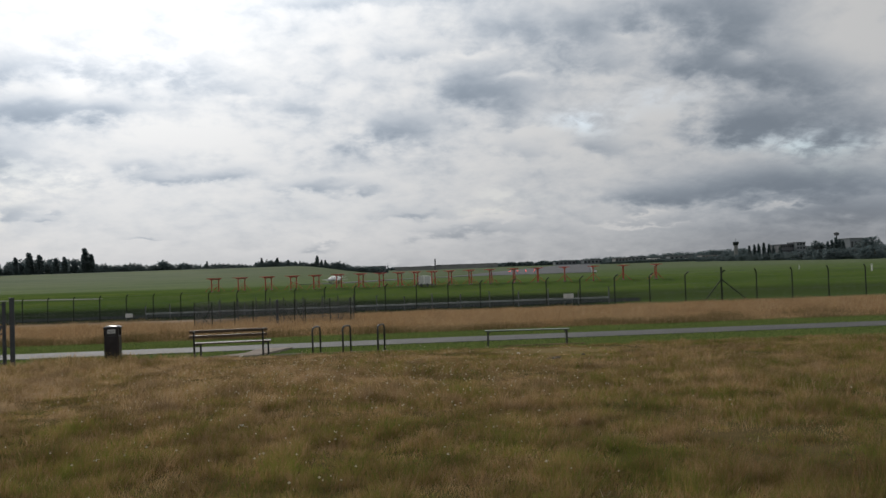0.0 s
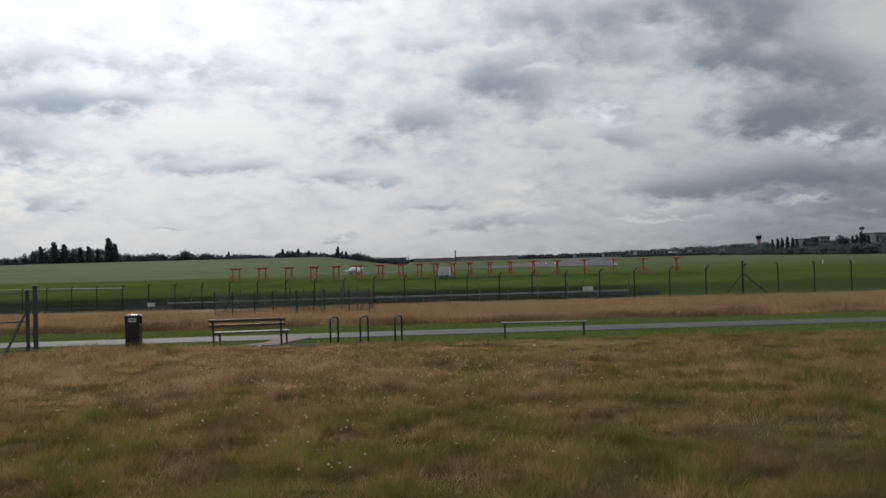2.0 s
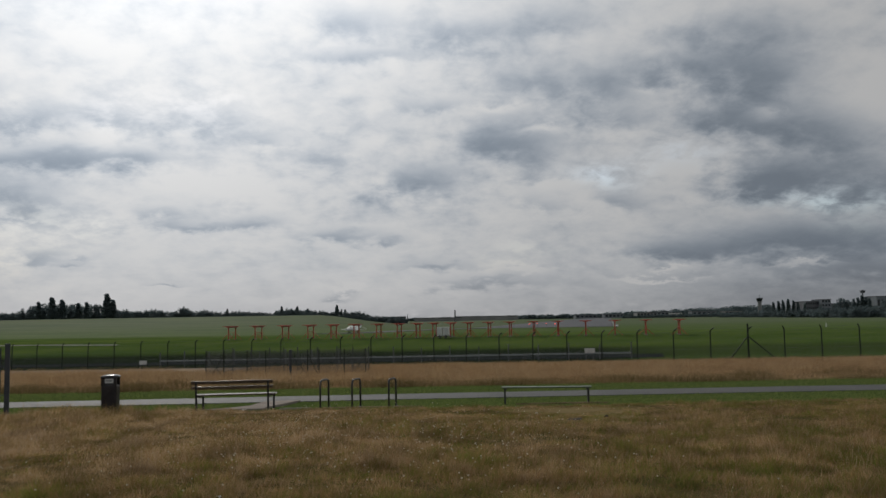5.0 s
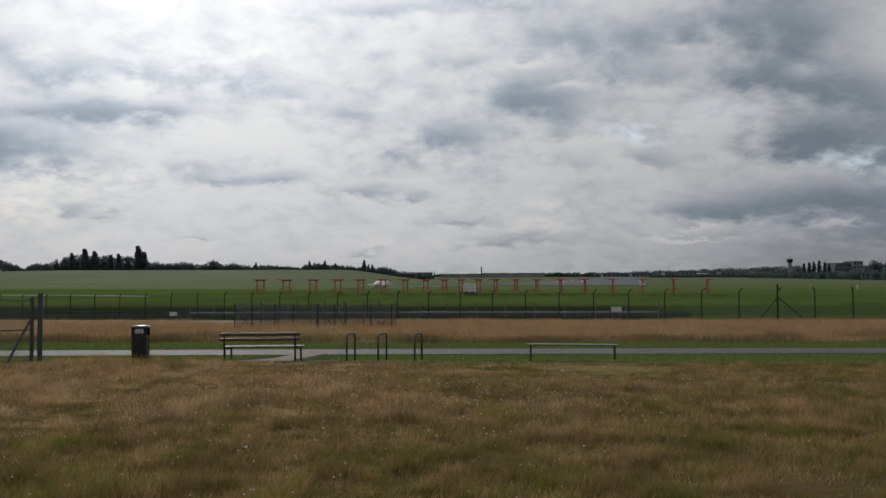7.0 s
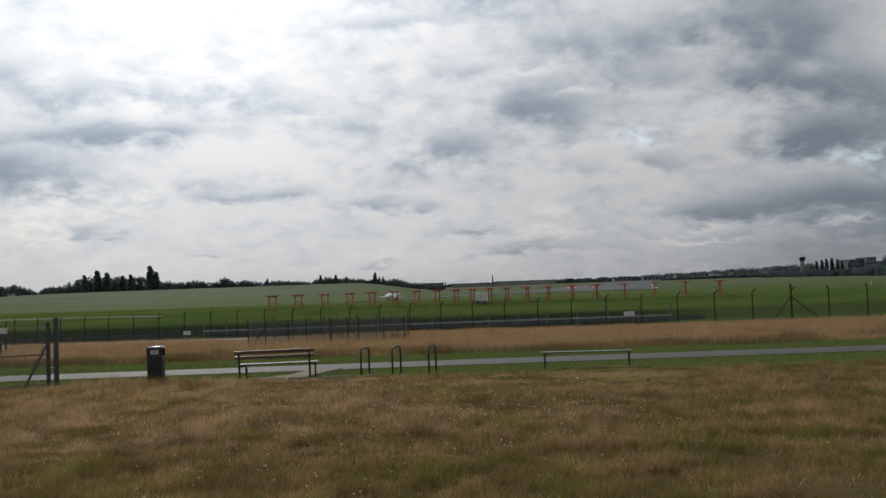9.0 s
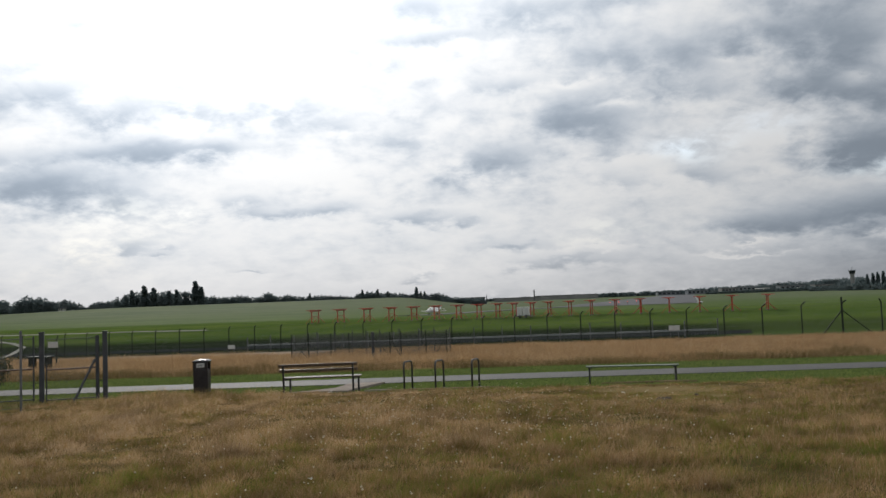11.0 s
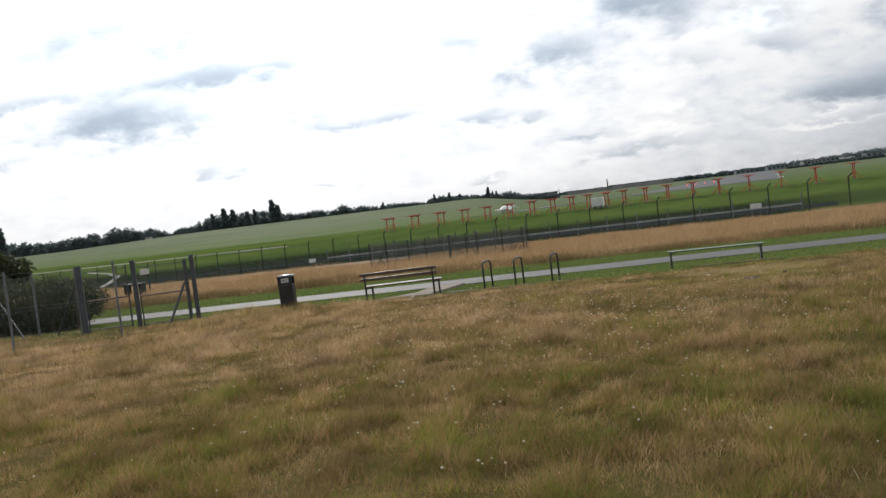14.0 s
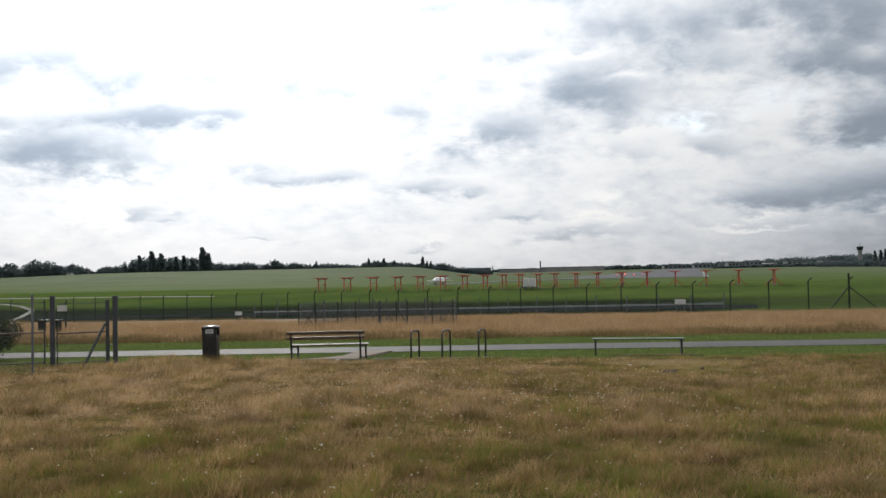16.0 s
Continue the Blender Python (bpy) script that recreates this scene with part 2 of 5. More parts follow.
M_ROUGH = foliage("rough olive turf", [(0.05, 0.055, 0.02), (0.15, 0.16, 0.055), (0.26, 0.25, 0.105)], 2.0, 1.2, 0.5)
M_WEED = foliage("brown weeds", [(0.085, 0.08, 0.03), (0.14, 0.105, 0.045), (0.21, 0.145, 0.07)], 0.8, 0.6, 0.4)
M_LEAF = foliage("dark hedge leaves", [(0.024, 0.032, 0.018), (0.040, 0.052, 0.026), (0.07, 0.08, 0.036)], 0.8, 0.8, 0.4)
# distant leaves: haze is put into the colour as pale blue-grey
M_FAR_HAZE = foliage("haze-tinted tree leaves", [(0.078, 0.11, 0.122), (0.10, 0.135, 0.142), (0.13, 0.16, 0.158)], 0.4, 0.1, 0.5)
M_STALK = foliage("bleached stalks", [(0.42, 0.34, 0.20), (0.56, 0.48, 0.33)], 0.3, 1.0, 0.4)
M_FLOWER = foliage("pale seed heads", [(0.50, 0.44, 0.34), (0.66, 0.60, 0.48)], 0.2, 1.0, 0.3)
M_BARK = material("bark", (0.05, 0.04, 0.03), (0.09, 0.075, 0.055), 0.9, 1.5, 14)
M_SLAT = material("weathered bench timber", (0.055, 0.038, 0.028), (0.12, 0.085, 0.062), 0.33, 3, 60, bump=0.3, vary=0.25)
M_IRON = material("dark painted steel", (0.014, 0.016, 0.018), (0.03, 0.03, 0.032), 0.4, 6, 90, bump=0.08)
M_GREENSLAT = material("faded green timber", (0.042, 0.068, 0.038), (0.075, 0.105, 0.06), 0.38, 3, 50, bump=0.25)
M_GALV = material("galvanised steel", (0.09, 0.097, 0.105), (0.16, 0.168, 0.178), 0.5, 5, 60, metal=0.5, bump=0.06)
M_RAIL = material("pale galvanised rail", (0.20, 0.215, 0.225), (0.30, 0.315, 0.325), 0.55, 2, 40, bump=0.05)
M_GATE = material("grey-blue painted steel", (0.042, 0.046, 0.052), (0.072, 0.078, 0.085), 0.5, 4, 50, bump=0.08)
M_POST = material("dark green painted steel", (0.012, 0.018, 0.014), (0.028, 0.036, 0.03), 0.55, 4, 50, bump=0.08)
M_WIRE = material("dull wire", (0.06, 0.068, 0.07), (0.11, 0.12, 0.122), 0.5, 4, 50, bump=0.0)
M_RUST = material("rusted steel tube", (0.07, 0.045, 0.035), (0.13, 0.085, 0.065), 0.6, 5, 60, bump=0.1)
M_BIN = material("dark brown plastic", (0.018, 0.016, 0.017), (0.036, 0.032, 0.033), 0.38, 5, 70, bump=0.1)
M_LID = material("black bin lid", (0.02, 0.02, 0.022), (0.035, 0.035, 0.037), 0.13, 5, 70, bump=0.05)
M_WHITE = material("white paint", (0.68, 0.68, 0.66), (0.80, 0.80, 0.79), 0.45, 2, 40, bump=0.05)
M_PLATE = material("pale grey sign plate", (0.42, 0.43, 0.42), (0.55, 0.56, 0.55), 0.5, 3, 40, bump=0.04)
M_RED = material("orange-red paint", (0.33, 0.040, 0.024), (0.44, 0.08, 0.048), 0.5, 3, 50, bump=0.05, vary=0.25)
M_RUBBER = material("tyre rubber", (0.015, 0.015, 0.015), (0.03, 0.03, 0.03), 0.8, 5, 60)
M_GLASS = material("dark window glass", (0.012, 0.016, 0.02), (0.02, 0.026, 0.03), 0.08, 1, 5, bump=0.0)
M_CONCRETE = material("pale concrete", (0.20, 0.175, 0.155), (0.30, 0.265, 0.235), 0.85, 1.2, 30, bump=0.3)
M_ASPHALT = material("worn path asphalt", (0.052, 0.052, 0.050), (0.088, 0.086, 0.081), 0.5, 0.8, 45, bump=0.3)
M_RUNWAY = material("runway asphalt", (0.075, 0.078, 0.085), (0.12, 0.12, 0.125), 0.55, 0.05, 2.0, bump=0.05)
M_TRACK = material("pale service road", (0.24, 0.235, 0.22), (0.32, 0.315, 0.29), 0.85, 0.2, 4.0, bump=0.1)
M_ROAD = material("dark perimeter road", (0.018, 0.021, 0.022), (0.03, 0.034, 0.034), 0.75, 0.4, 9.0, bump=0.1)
M_SOIL = material("trodden soil", (0.085, 0.06, 0.038), (0.27, 0.20, 0.13), 0.95, 2.0, 30, bump=0.4)
M_CLOD = material("dark turned earth", (0.03, 0.022, 0.016), (0.06, 0.045, 0.032), 0.95, 6.0, 40, bump=0.4)
M_WALL = material("hangar cladding", (0.10, 0.12, 0.135), (0.16, 0.18, 0.195), 0.6, 0.05, 1.0, bump=0.05)
M_BRICK = material("pale rendered wall", (0.15, 0.155, 0.155), (0.23, 0.235, 0.23), 0.8, 0.1, 2.0, bump=0.05)
M_ROOF = material("dark roof", (0.06, 0.065, 0.075), (0.11, 0.115, 0.125), 0.7, 0.1, 2.0, bump=0.05)


for m in (M_ROAD, M_TRACK, M_SOIL, M_CONCRETE):
    m.node_tree.nodes["Principled BSDF"].inputs["Specular IOR Level"].default_value = 0.0


for m in (M_BIN, M_POST, M_GATE):
    m.node_tree.nodes["Principled BSDF"].inputs["Specular IOR Level"].default_value = 0.2
for m, level in ((M_ASPHALT, 0.05), (M_RUNWAY, 0.012)):
    m.node_tree.nodes["Principled BSDF"].inputs["Specular IOR Level"].default_value = level


def lamp_glow(name, colour, strength):
    m = bpy.data.materials.new(name)
    m.use_nodes = True
    b = m.node_tree.nodes["Principled BSDF"]
    b.inputs["Base Color"].default_value = (*colour, 1)
    b.inputs["Emission Color"].default_value = (*colour, 1)
    b.inputs["Emission Strength"].default_value = strength
    return m


M_REDLAMP = lamp_glow("lit red lens", (1.0, 0.08, 0.05), 3.5)


# ---- the lie of the land ----
PROFILE_Y = [-3000, -60, 0, 8.5, 14, 18, 21.4, 24, 26.5, 30, 33, 48, 68, 76, 88, 100, 130, 200, 400, 1500, 4500]
PROFILE_Z = [1.5, 1.1, 1.05, 0.86, 0.68, 0.52, 0.37, 0.17, 0.06, 0.03, 0.0, -0.42, -1.0, -0.95, -0.30, 0.50, 0.35, -0.5, -0.6, -0.6, -0.6]


def smooth(a, b, v):
    f = np.clip((np.asarray(v, float) - a) / (b - a), 0, 1)
    return f * f * (3 - 2 * f)


def ground_z(x, y):
    """The height of the ground; a long field rises to the left, and the land past the mown verge slants with the boundary fence."""
    x, y = np.asarray(x, float), np.asarray(y, float)
    near = smooth(33, 60, y)
    slant = y + 0.27 * np.clip(x, -60, 60) * near * (1 - smooth(120, 220, y))
    z = np.interp(slant, PROFILE_Y, PROFILE_Z)
    z = z + 0.0125 * np.clip(x, -50, 40) * smooth(38, 60, slant) * (1 - smooth(80, 100, slant))
    bear = x / np.maximum(y, 1.0)
    z = z + 7.3 * smooth(215, 600, y) * smooth(-0.02, -0.13, bear) * (1 - 0.35 * smooth(-0.45, -0.7, bear))
    return z


def gz(x, y):
    return float(ground_z(x, y))


def build_ground():
    xs = np.concatenate([-np.geomspace(3000, 42, 34), np.arange(-40, 40.1, 1.0), np.geomspace(42, 3000, 34)])
    ys = np.concatenate([[-1500, -500, -150, -60, -30, -15], np.arange(-8, 110, 1.0), np.geomspace(112, 4500, 70)])
    gx, gy = np.meshgrid(xs, ys)
    z = ground_z(gx, gy)
    rough = np.array([[noise.noise((a * 0.35, b * 0.35, 0.0)) for a in xs] for b in ys])
    z = z + rough * 0.05 * ((gy < 21) & (gy > -10))
    verts = np.stack([gx, gy, z], -1).reshape(-1, 3)
    nx, ny = len(xs), len(ys)
    i = (np.arange(ny - 1)[:, None] * nx + np.arange(nx - 1)).ravel()
    faces = np.stack([i, i + 1, i + nx + 1, i + nx], -1)
    me = bpy.data.meshes.new("ground")
    me.from_pydata(verts.tolist(), [], faces.tolist())
    me.shade_smooth()
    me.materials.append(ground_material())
    return tagged(new("ground", me), "grassy meadow, mown verge and wide green airfield", "ground", kind="structure")


def ground_material():
    m = bpy.data.materials.new("ground")
    m.use_nodes = True
    k = Nodes(m.node_tree)
    b = m.node_tree.nodes["Principled BSDF"]
    pos = k.add("ShaderNodeNewGeometry").outputs["Position"]
    x, y, z = k.split(pos)
    patch, fine, mid = k.noise(pos, 0.55, 4, 0.6), k.noise(pos, 9.0, 5, 0.65), k.noise(pos, 0.12, 4, 0.6)
    wob = k.math("MULTIPLY", k.math("SUBTRACT", patch, 0.5), 1.6)
    yy = k.math("ADD", y, wob)
    slant = k.math("ADD", k.math("ADD", y, k.math("MULTIPLY", x, 0.27)), wob)
    meadow = k.mix(k.step(patch, 0.36, 0.62), (0.062, 0.058, 0.022), (0.11, 0.08, 0.04))
    meadow = k.mix(k.step(fine, 0.35, 0.75), meadow, (0.07, 0.055, 0.025))
    wx, wy = k.math("DIVIDE", k.math("SUBTRACT", x, 3.7), 2.4), k.math("DIVIDE", k.math("SUBTRACT", y, 18.8), 3.2)
    worn = k.math("ADD", k.math("ADD", k.math("MULTIPLY", wx, wx), k.math("MULTIPLY", wy, wy)), k.math("MULTIPLY", fine, 0.8))
    meadow = k.mix(k.step(worn, 1.5, 0.6), meadow, (0.175, 0.135, 0.068))
    lawn = k.mix(k.step(fine, 0.3, 0.7), (0.045, 0.066, 0.02), (0.07, 0.095, 0.03))
    straw = k.mix(k.step(fine, 0.3, 0.7), (0.12, 0.08, 0.04), (0.20, 0.135, 0.07))
    # shade of the ditch bank, painted as near-black green; lighter past x = 14
    ditch_shade = k.mix(k.step(fine, 0.3, 0.7), (0.012, 0.018, 0.011), (0.022, 0.030, 0.015))
    ditch_shade = k.mix(k.step(x, 14.0, 24.0), ditch_shade, k.mix(k.step(fine, 0.3, 0.7), (0.034, 0.052, 0.018), (0.052, 0.074, 0.024)))
    # a bleached strip of trodden grass outside the fence
    strip_in = k.math("MULTIPLY", k.step(slant, 56.0, 57.2), k.step(x, -9.0, -15.0))
    straw = k.mix(strip_in, straw, k.mix(k.step(fine, 0.3, 0.7), (0.22, 0.185, 0.155), (0.30, 0.26, 0.22)))
    # mown airfield grass, streaked along the mower's way
    streak = k.noise(k.xyz(k.math("MULTIPLY", x, 0.02), k.math("MULTIPLY", y, 0.12), 0.0), 1.0, 5, 0.6)
    field = k.mix(k.step(k.math("ADD", k.math("MULTIPLY", streak, 0.5), k.math("MULTIPLY", k.noise(pos, 0.22, 6, 0.7), 0.5)), 0.34, 0.68), (0.045, 0.078, 0.020), (0.088, 0.120, 0.030))
    # beyond 150 m the grass colour pales and greys to carry distance haze
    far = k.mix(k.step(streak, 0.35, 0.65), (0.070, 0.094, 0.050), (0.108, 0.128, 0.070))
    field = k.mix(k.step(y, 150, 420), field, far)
    col = k.mix(k.step(yy, 21.8, 22.8), meadow, lawn)
    col = k.mix(k.step(yy, 32.8, 33.6), col, straw)
    col = k.mix(k.step(slant, 66.5, 68.0), col, ditch_shade)
    # past the road's end a mown strip runs between fence and ditch
    mown = k.math("MULTIPLY", k.step(x, 14.0, 20.0), k.math("MULTIPLY", k.step(slant, 68.5, 69.5), k.step(slant, 75.5, 74.0)))
    col = k.mix(mown, col, (0.05, 0.075, 0.026))
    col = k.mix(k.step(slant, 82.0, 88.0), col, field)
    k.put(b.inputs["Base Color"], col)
    # mown blades shine a little, tall dry grass does not
    mowed = k.step(slant, 84.0, 190.0)
    k.put(b.inputs["Roughness"], k.math("SUBTRACT", 0.95, k.math("MULTIPLY", mowed, 0.3)))
    k.put(b.inputs["Specular IOR Level"], k.math("MULTIPLY", mowed, 0.0045))
    n = k.add("ShaderNodeBump")
    n.inputs["Strength"].default_value = 0.6
    n.inputs["Distance"].default_value = 0.06
    k.put(n.inputs["Height"], fine)
    k.put(b.inputs["Normal"], n.outputs[0])
    return m


# ---- shape helpers ----
def box(bm, c, s, turn=None, bevel=0.0):
    """A box of size s about c, turned by the matrix turn, with softened edges."""
    m = Matrix.Translation(c) @ (turn.to_4x4() if turn else Matrix()) @ Matrix.Diagonal((*s, 1))
    got = bmesh.ops.create_cube(bm, size=1, matrix=m)["verts"]
    if bevel:
        edges = list({e for v in got for e in v.link_edges})
        bmesh.ops.bevel(bm, geom=edges, offset=bevel, segments=1, affect="EDGES")
    return bm


def tube(bm, a, b, r, r2=None, n=8):
    """A round bar from a to b."""
    a, b = Vector(a), Vector(b)
    turn = (b - a).to_track_quat("Z", "Y").to_matrix().to_4x4()
    bmesh.ops.create_cone(bm, cap_ends=True, segments=n, radius1=r, radius2=r if r2 is None else r2, depth=(b - a).length,
                          matrix=Matrix.Translation((a + b) / 2) @ turn)
    return bm


def bar(bm, a, b, w, d):
    """A square-edged bar from a to b."""
    a, b = Vector(a), Vector(b)
    turn = (b - a).to_track_quat("Z", "Y").to_matrix()
    return box(bm, (a + b) / 2, (w, d, (b - a).length), turn)


def bent(bm, points, r, n=8):
    """A round bar bent through the points."""
    rings = []
    pts = [Vector(p) for p in points]
    for i, p in enumerate(pts):
        way = (pts[min(i + 1, len(pts) - 1)] - pts[max(i - 1, 0)]).normalized()
        side = way.cross(Vector((0.31, 0.95, 0.02))).normalized()
        other = way.cross(side).normalized()
        rings.append([bm.verts.new(p + r * (side * math.cos(6.28318 * j / n) + other * math.sin(6.28318 * j / n))) for j in range(n)])
    for a, b in zip(rings, rings[1:]):
        for j in range(n):
            bm.faces.new((a[j], a[(j + 1) % n], b[(j + 1) % n], b[j]))
    bm.faces.new(rings[0]), bm.faces.new(list(reversed(rings[-1])))
    bmesh.ops.recalc_face_normals(bm, faces=bm.faces)
    return bm


def part(name, bm, mat, parent=None, label="", smooth_faces=False):
    me = bpy.data.meshes.new(name)
    bm.to_mesh(me)
    bm.free()
    me.materials.append(mat)
    if smooth_faces:
        me.shade_smooth()
    ob = new(name, me)
    ob.parent = parent
    return tagged(ob, label)


def thing(name, label, category, group="", at=(0, 0, 0), rz=0.0):
    ob = new(name)
    ob.empty_display_size = 0.1
    ob.matrix_basis = pose(*at, 0, 0, rz)
    return tagged(ob, label, category, group)


B = bmesh.new


def raw_mesh(name, verts, faces, mat):
    me = bpy.data.meshes.new(name)
    me.vertices.add(len(verts))
    me.vertices.foreach_set("co", np.asarray(verts, np.float32).ravel())
    n = faces.shape[1]
    me.loops.add(faces.size)
    me.loops.foreach_set("vertex_index", faces.astype(np.int32).ravel())
    me.polygons.add(len(faces))
    me.polygons.foreach_set("loop_start", np.arange(0, faces.size, n, dtype=np.int32))
    me.update(calc_edges=True)
    me.materials.append(mat)
    return me


def strip(name, centre, half, mat, label, category, lift=0.03, step=1.0):
    """A paved strip laid along a centre line, following the ground."""
    pts = []
    for (x0, y0), (x1, y1) in zip(centre, centre[1:]):
        n = max(1, int(math.hypot(x1 - x0, y1 - y0) / step))
        pts += [(x0 + (x1 - x0) * i / n, y0 + (y1 - y0) * i / n) for i in range(n)]
    pts.append(centre[-1])
    bm, last = B(), None
    for i, p in enumerate(pts):
        a, b = pts[max(i - 1, 0)], pts[min(i + 1, len(pts) - 1)]
        d = math.hypot(b[0] - a[0], b[1] - a[1])
        nx, ny = -(b[1] - a[1]) / d, (b[0] - a[0]) / d
        row = []
        for s, dz in ((-half - 0.03, -0.25), (-half, 0), (-half / 3, 0.01), (half / 3, 0.01), (half, 0), (half + 0.03, -0.25)):
            x, y = p[0] + nx * s, p[1] + ny * s
            row.append(bm.verts.new((x, y, gz(x, y) + lift + dz)))
        if last:
            for j in range(5):
                bm.faces.new((last[j], row[j], row[j + 1], last[j + 1]))
        last = row
    bmesh.ops.recalc_face_normals(bm, faces=bm.faces)
    return tagged(part(name, bm, mat), label, category, kind="structure")


# ---- the large structure ----
build_ground()
strip("pavement", [(-70, 26.5), (-26, 27.5), (-12, 28.05), (0, 28.5), (12, 28.65), (70, 29.0)], 1.08, M_ASPHALT, "worn grey asphalt footpath between grass verges", "footpath", 0.02)
strip("runway", [(36.0, 254), (36.0 + 0.222 * 2400, 2654)], 23, M_RUNWAY, "long grey asphalt runway", "runway", 0.10, 20)
strip("taxiway", [(-22, 199), (-13, 212), (-3, 236), (14, 262), (30, 280)], 4.0, M_RUNWAY, "pale grey taxiway across the airfield grass", "taxiway", 0.10, 5)
strip("service_road", [(-110, 114), (-60, 111.2), (-48.5, 108.4), (-37.3, 104.6)], 0.24, M_TRACK, "pale narrow service road in the airfield grass", "road", 0.05, 2)
strip("service_road", [(-44, 72), (-47.6, 76), (-52.6, 85.5), (-56, 93.5), (-58.5, 99.5), (-62.5, 103.8), (-67, 106.5)], 0.3, M_TRACK, "pale curving service track inside the fence", "road", 0.05, 2)
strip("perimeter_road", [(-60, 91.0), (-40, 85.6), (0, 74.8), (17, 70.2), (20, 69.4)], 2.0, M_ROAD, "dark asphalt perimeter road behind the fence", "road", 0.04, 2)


def slab(name, pts, mat, label, category, h=0.05):
    bm = B()
    top = [bm.verts.new((x, y, gz(x, y) + h)) for x, y in pts]
    low = [bm.verts.new((x, y, gz(x, y) - 0.15)) for x, y in pts]
    bm.faces.new(top)
    for i in range(len(pts)):
        j = (i + 1) % len(pts)
        bm.faces.new((top[i], low[i], low[j], top[j]))
    bmesh.ops.recalc_face_normals(bm, faces=bm.faces)
    bmesh.ops.triangulate(bm, faces=bm.faces)
    return tagged(part(name, bm, mat), label, category, kind="structure")


slab("concrete_pad", [(-5.9, 23.1), (-5.0, 23.15), (-4.1, 23.25), (-4.3, 23.7), (-4.3, 24.6), (-3.8, 27.4), (-4.9, 27.4), (-5.0, 25.4), (-5.5, 24.2)], M_CONCRETE,
     "pale concrete pad leading from path to bench", "paving")
slab("concrete_pad", [(-3.75, 23.05), (-3.1, 23.1), (-2.95, 23.6), (-3.7, 23.55)], M_CONCRETE, "small pale concrete slab in the turf", "paving")
slab("soil_patch", [(2.7, 23.6), (3.2, 23.35), (3.7, 23.45), (4.5, 23.2), (5.3, 23.45), (5.2, 23.8), (4.6, 24.1), (3.9, 23.9), (3.3, 24.05), (2.9, 23.85)], M_SOIL,
     "bare trodden soil under the low bench", "bare soil", 0.05)


slab("soil_patch", [(-3.0, 23.3), (-2.2, 23.15), (-1.2, 23.2), (-0.2, 23.3), (0.1, 23.6), (-0.6, 23.9), (-1.6, 23.75), (-2.5, 23.85)], M_SOIL,
     "bare trodden soil round the hoop stands", "bare soil", 0.04)


# ---- seats, stands and bin by the path ----
def park_bench(p, q):
    """A slatted bench with a low back; p and q are the ends of its back, on the ground."""
    length = math.hypot(q[0] - p[0], q[1] - p[1])
    t = thing("park_bench", "weathered brown slatted bench with dark steel legs", "bench",
              at=((p[0] + q[0]) / 2, (p[1] + q[1]) / 2, gz((p[0] + q[0]) / 2, (p[1] + q[1]) / 2)), rz=math.degrees(math.atan2(q[1] - p[1], q[0] - p[0])))
    h = length / 2
    tilt = Euler((radians(10), 0, 0)).to_matrix()
    part("back_slat", box(B(), (0, -0.01, 0.775), (2 * h, 0.032, 0.085), tilt, 0.008), M_SLAT, t)
    part("back_slat", box(B(), (0, 0.018, 0.635), (2 * h, 0.032, 0.075), tilt, 0.008), M_SLAT, t)
    for y in (0.10, 0.205, 0.31, 0.415):
        part("seat_slat", box(B(), (0.09, y, 0.43), (2 * h, 0.09, 0.036), None, 0.008), M_SLAT, t)
    for s in (-1, 1):
        x = s * (h - 0.13)
        part("back_leg", bar(B(), (x, 0.06, -0.1), (x, -0.04, 0.80), 0.05, 0.05), M_IRON, t)
        part("front_leg", bar(B(), (x + 0.13, 0.40, -0.1), (x + 0.13, 0.40, 0.41), 0.05, 0.05), M_IRON, t)
        part("seat_bearer", bar(B(), (x, 0.03, 0.393), (x + 0.13, 0.44, 0.393), 0.04, 0.045), M_IRON, t)
    return t


park_bench((-6.08, 22.92), (-3.94, 23.16))


def backless_bench(p, q):
    mx, my = (p[0] + q[0]) / 2, (p[1] + q[1]) / 2
    length = math.hypot(q[0] - p[0], q[1] - p[1])
    t = thing("backless_bench", "low backless bench, faded green plank on two dark legs", "bench", at=(mx, my, gz(mx, my)),
              rz=math.degrees(math.atan2(q[1] - p[1], q[0] - p[0])))
    part("seat_plank", box(B(), (0, -0.075, 0.475), (length, 0.14, 0.036), None, 0.006), M_GREENSLAT, t)
    part("seat_plank", box(B(), (0, 0.075, 0.475), (length, 0.14, 0.036), None, 0.006), M_GREENSLAT, t)
    for s in (-1, 1):
        x = s * (length / 2 - 0.09)
        part("leg", box(B(), (x, 0, 0.2), (0.05, 0.20, 0.50), None, 0.006), M_IRON, t)
        part("bearer", box(B(), (x - s * 0.05, 0, 0.435), (0.04, 0.28, 0.03)), M_IRON, t)
    return t


backless_bench((2.39, 24.32), (4.92, 24.06))


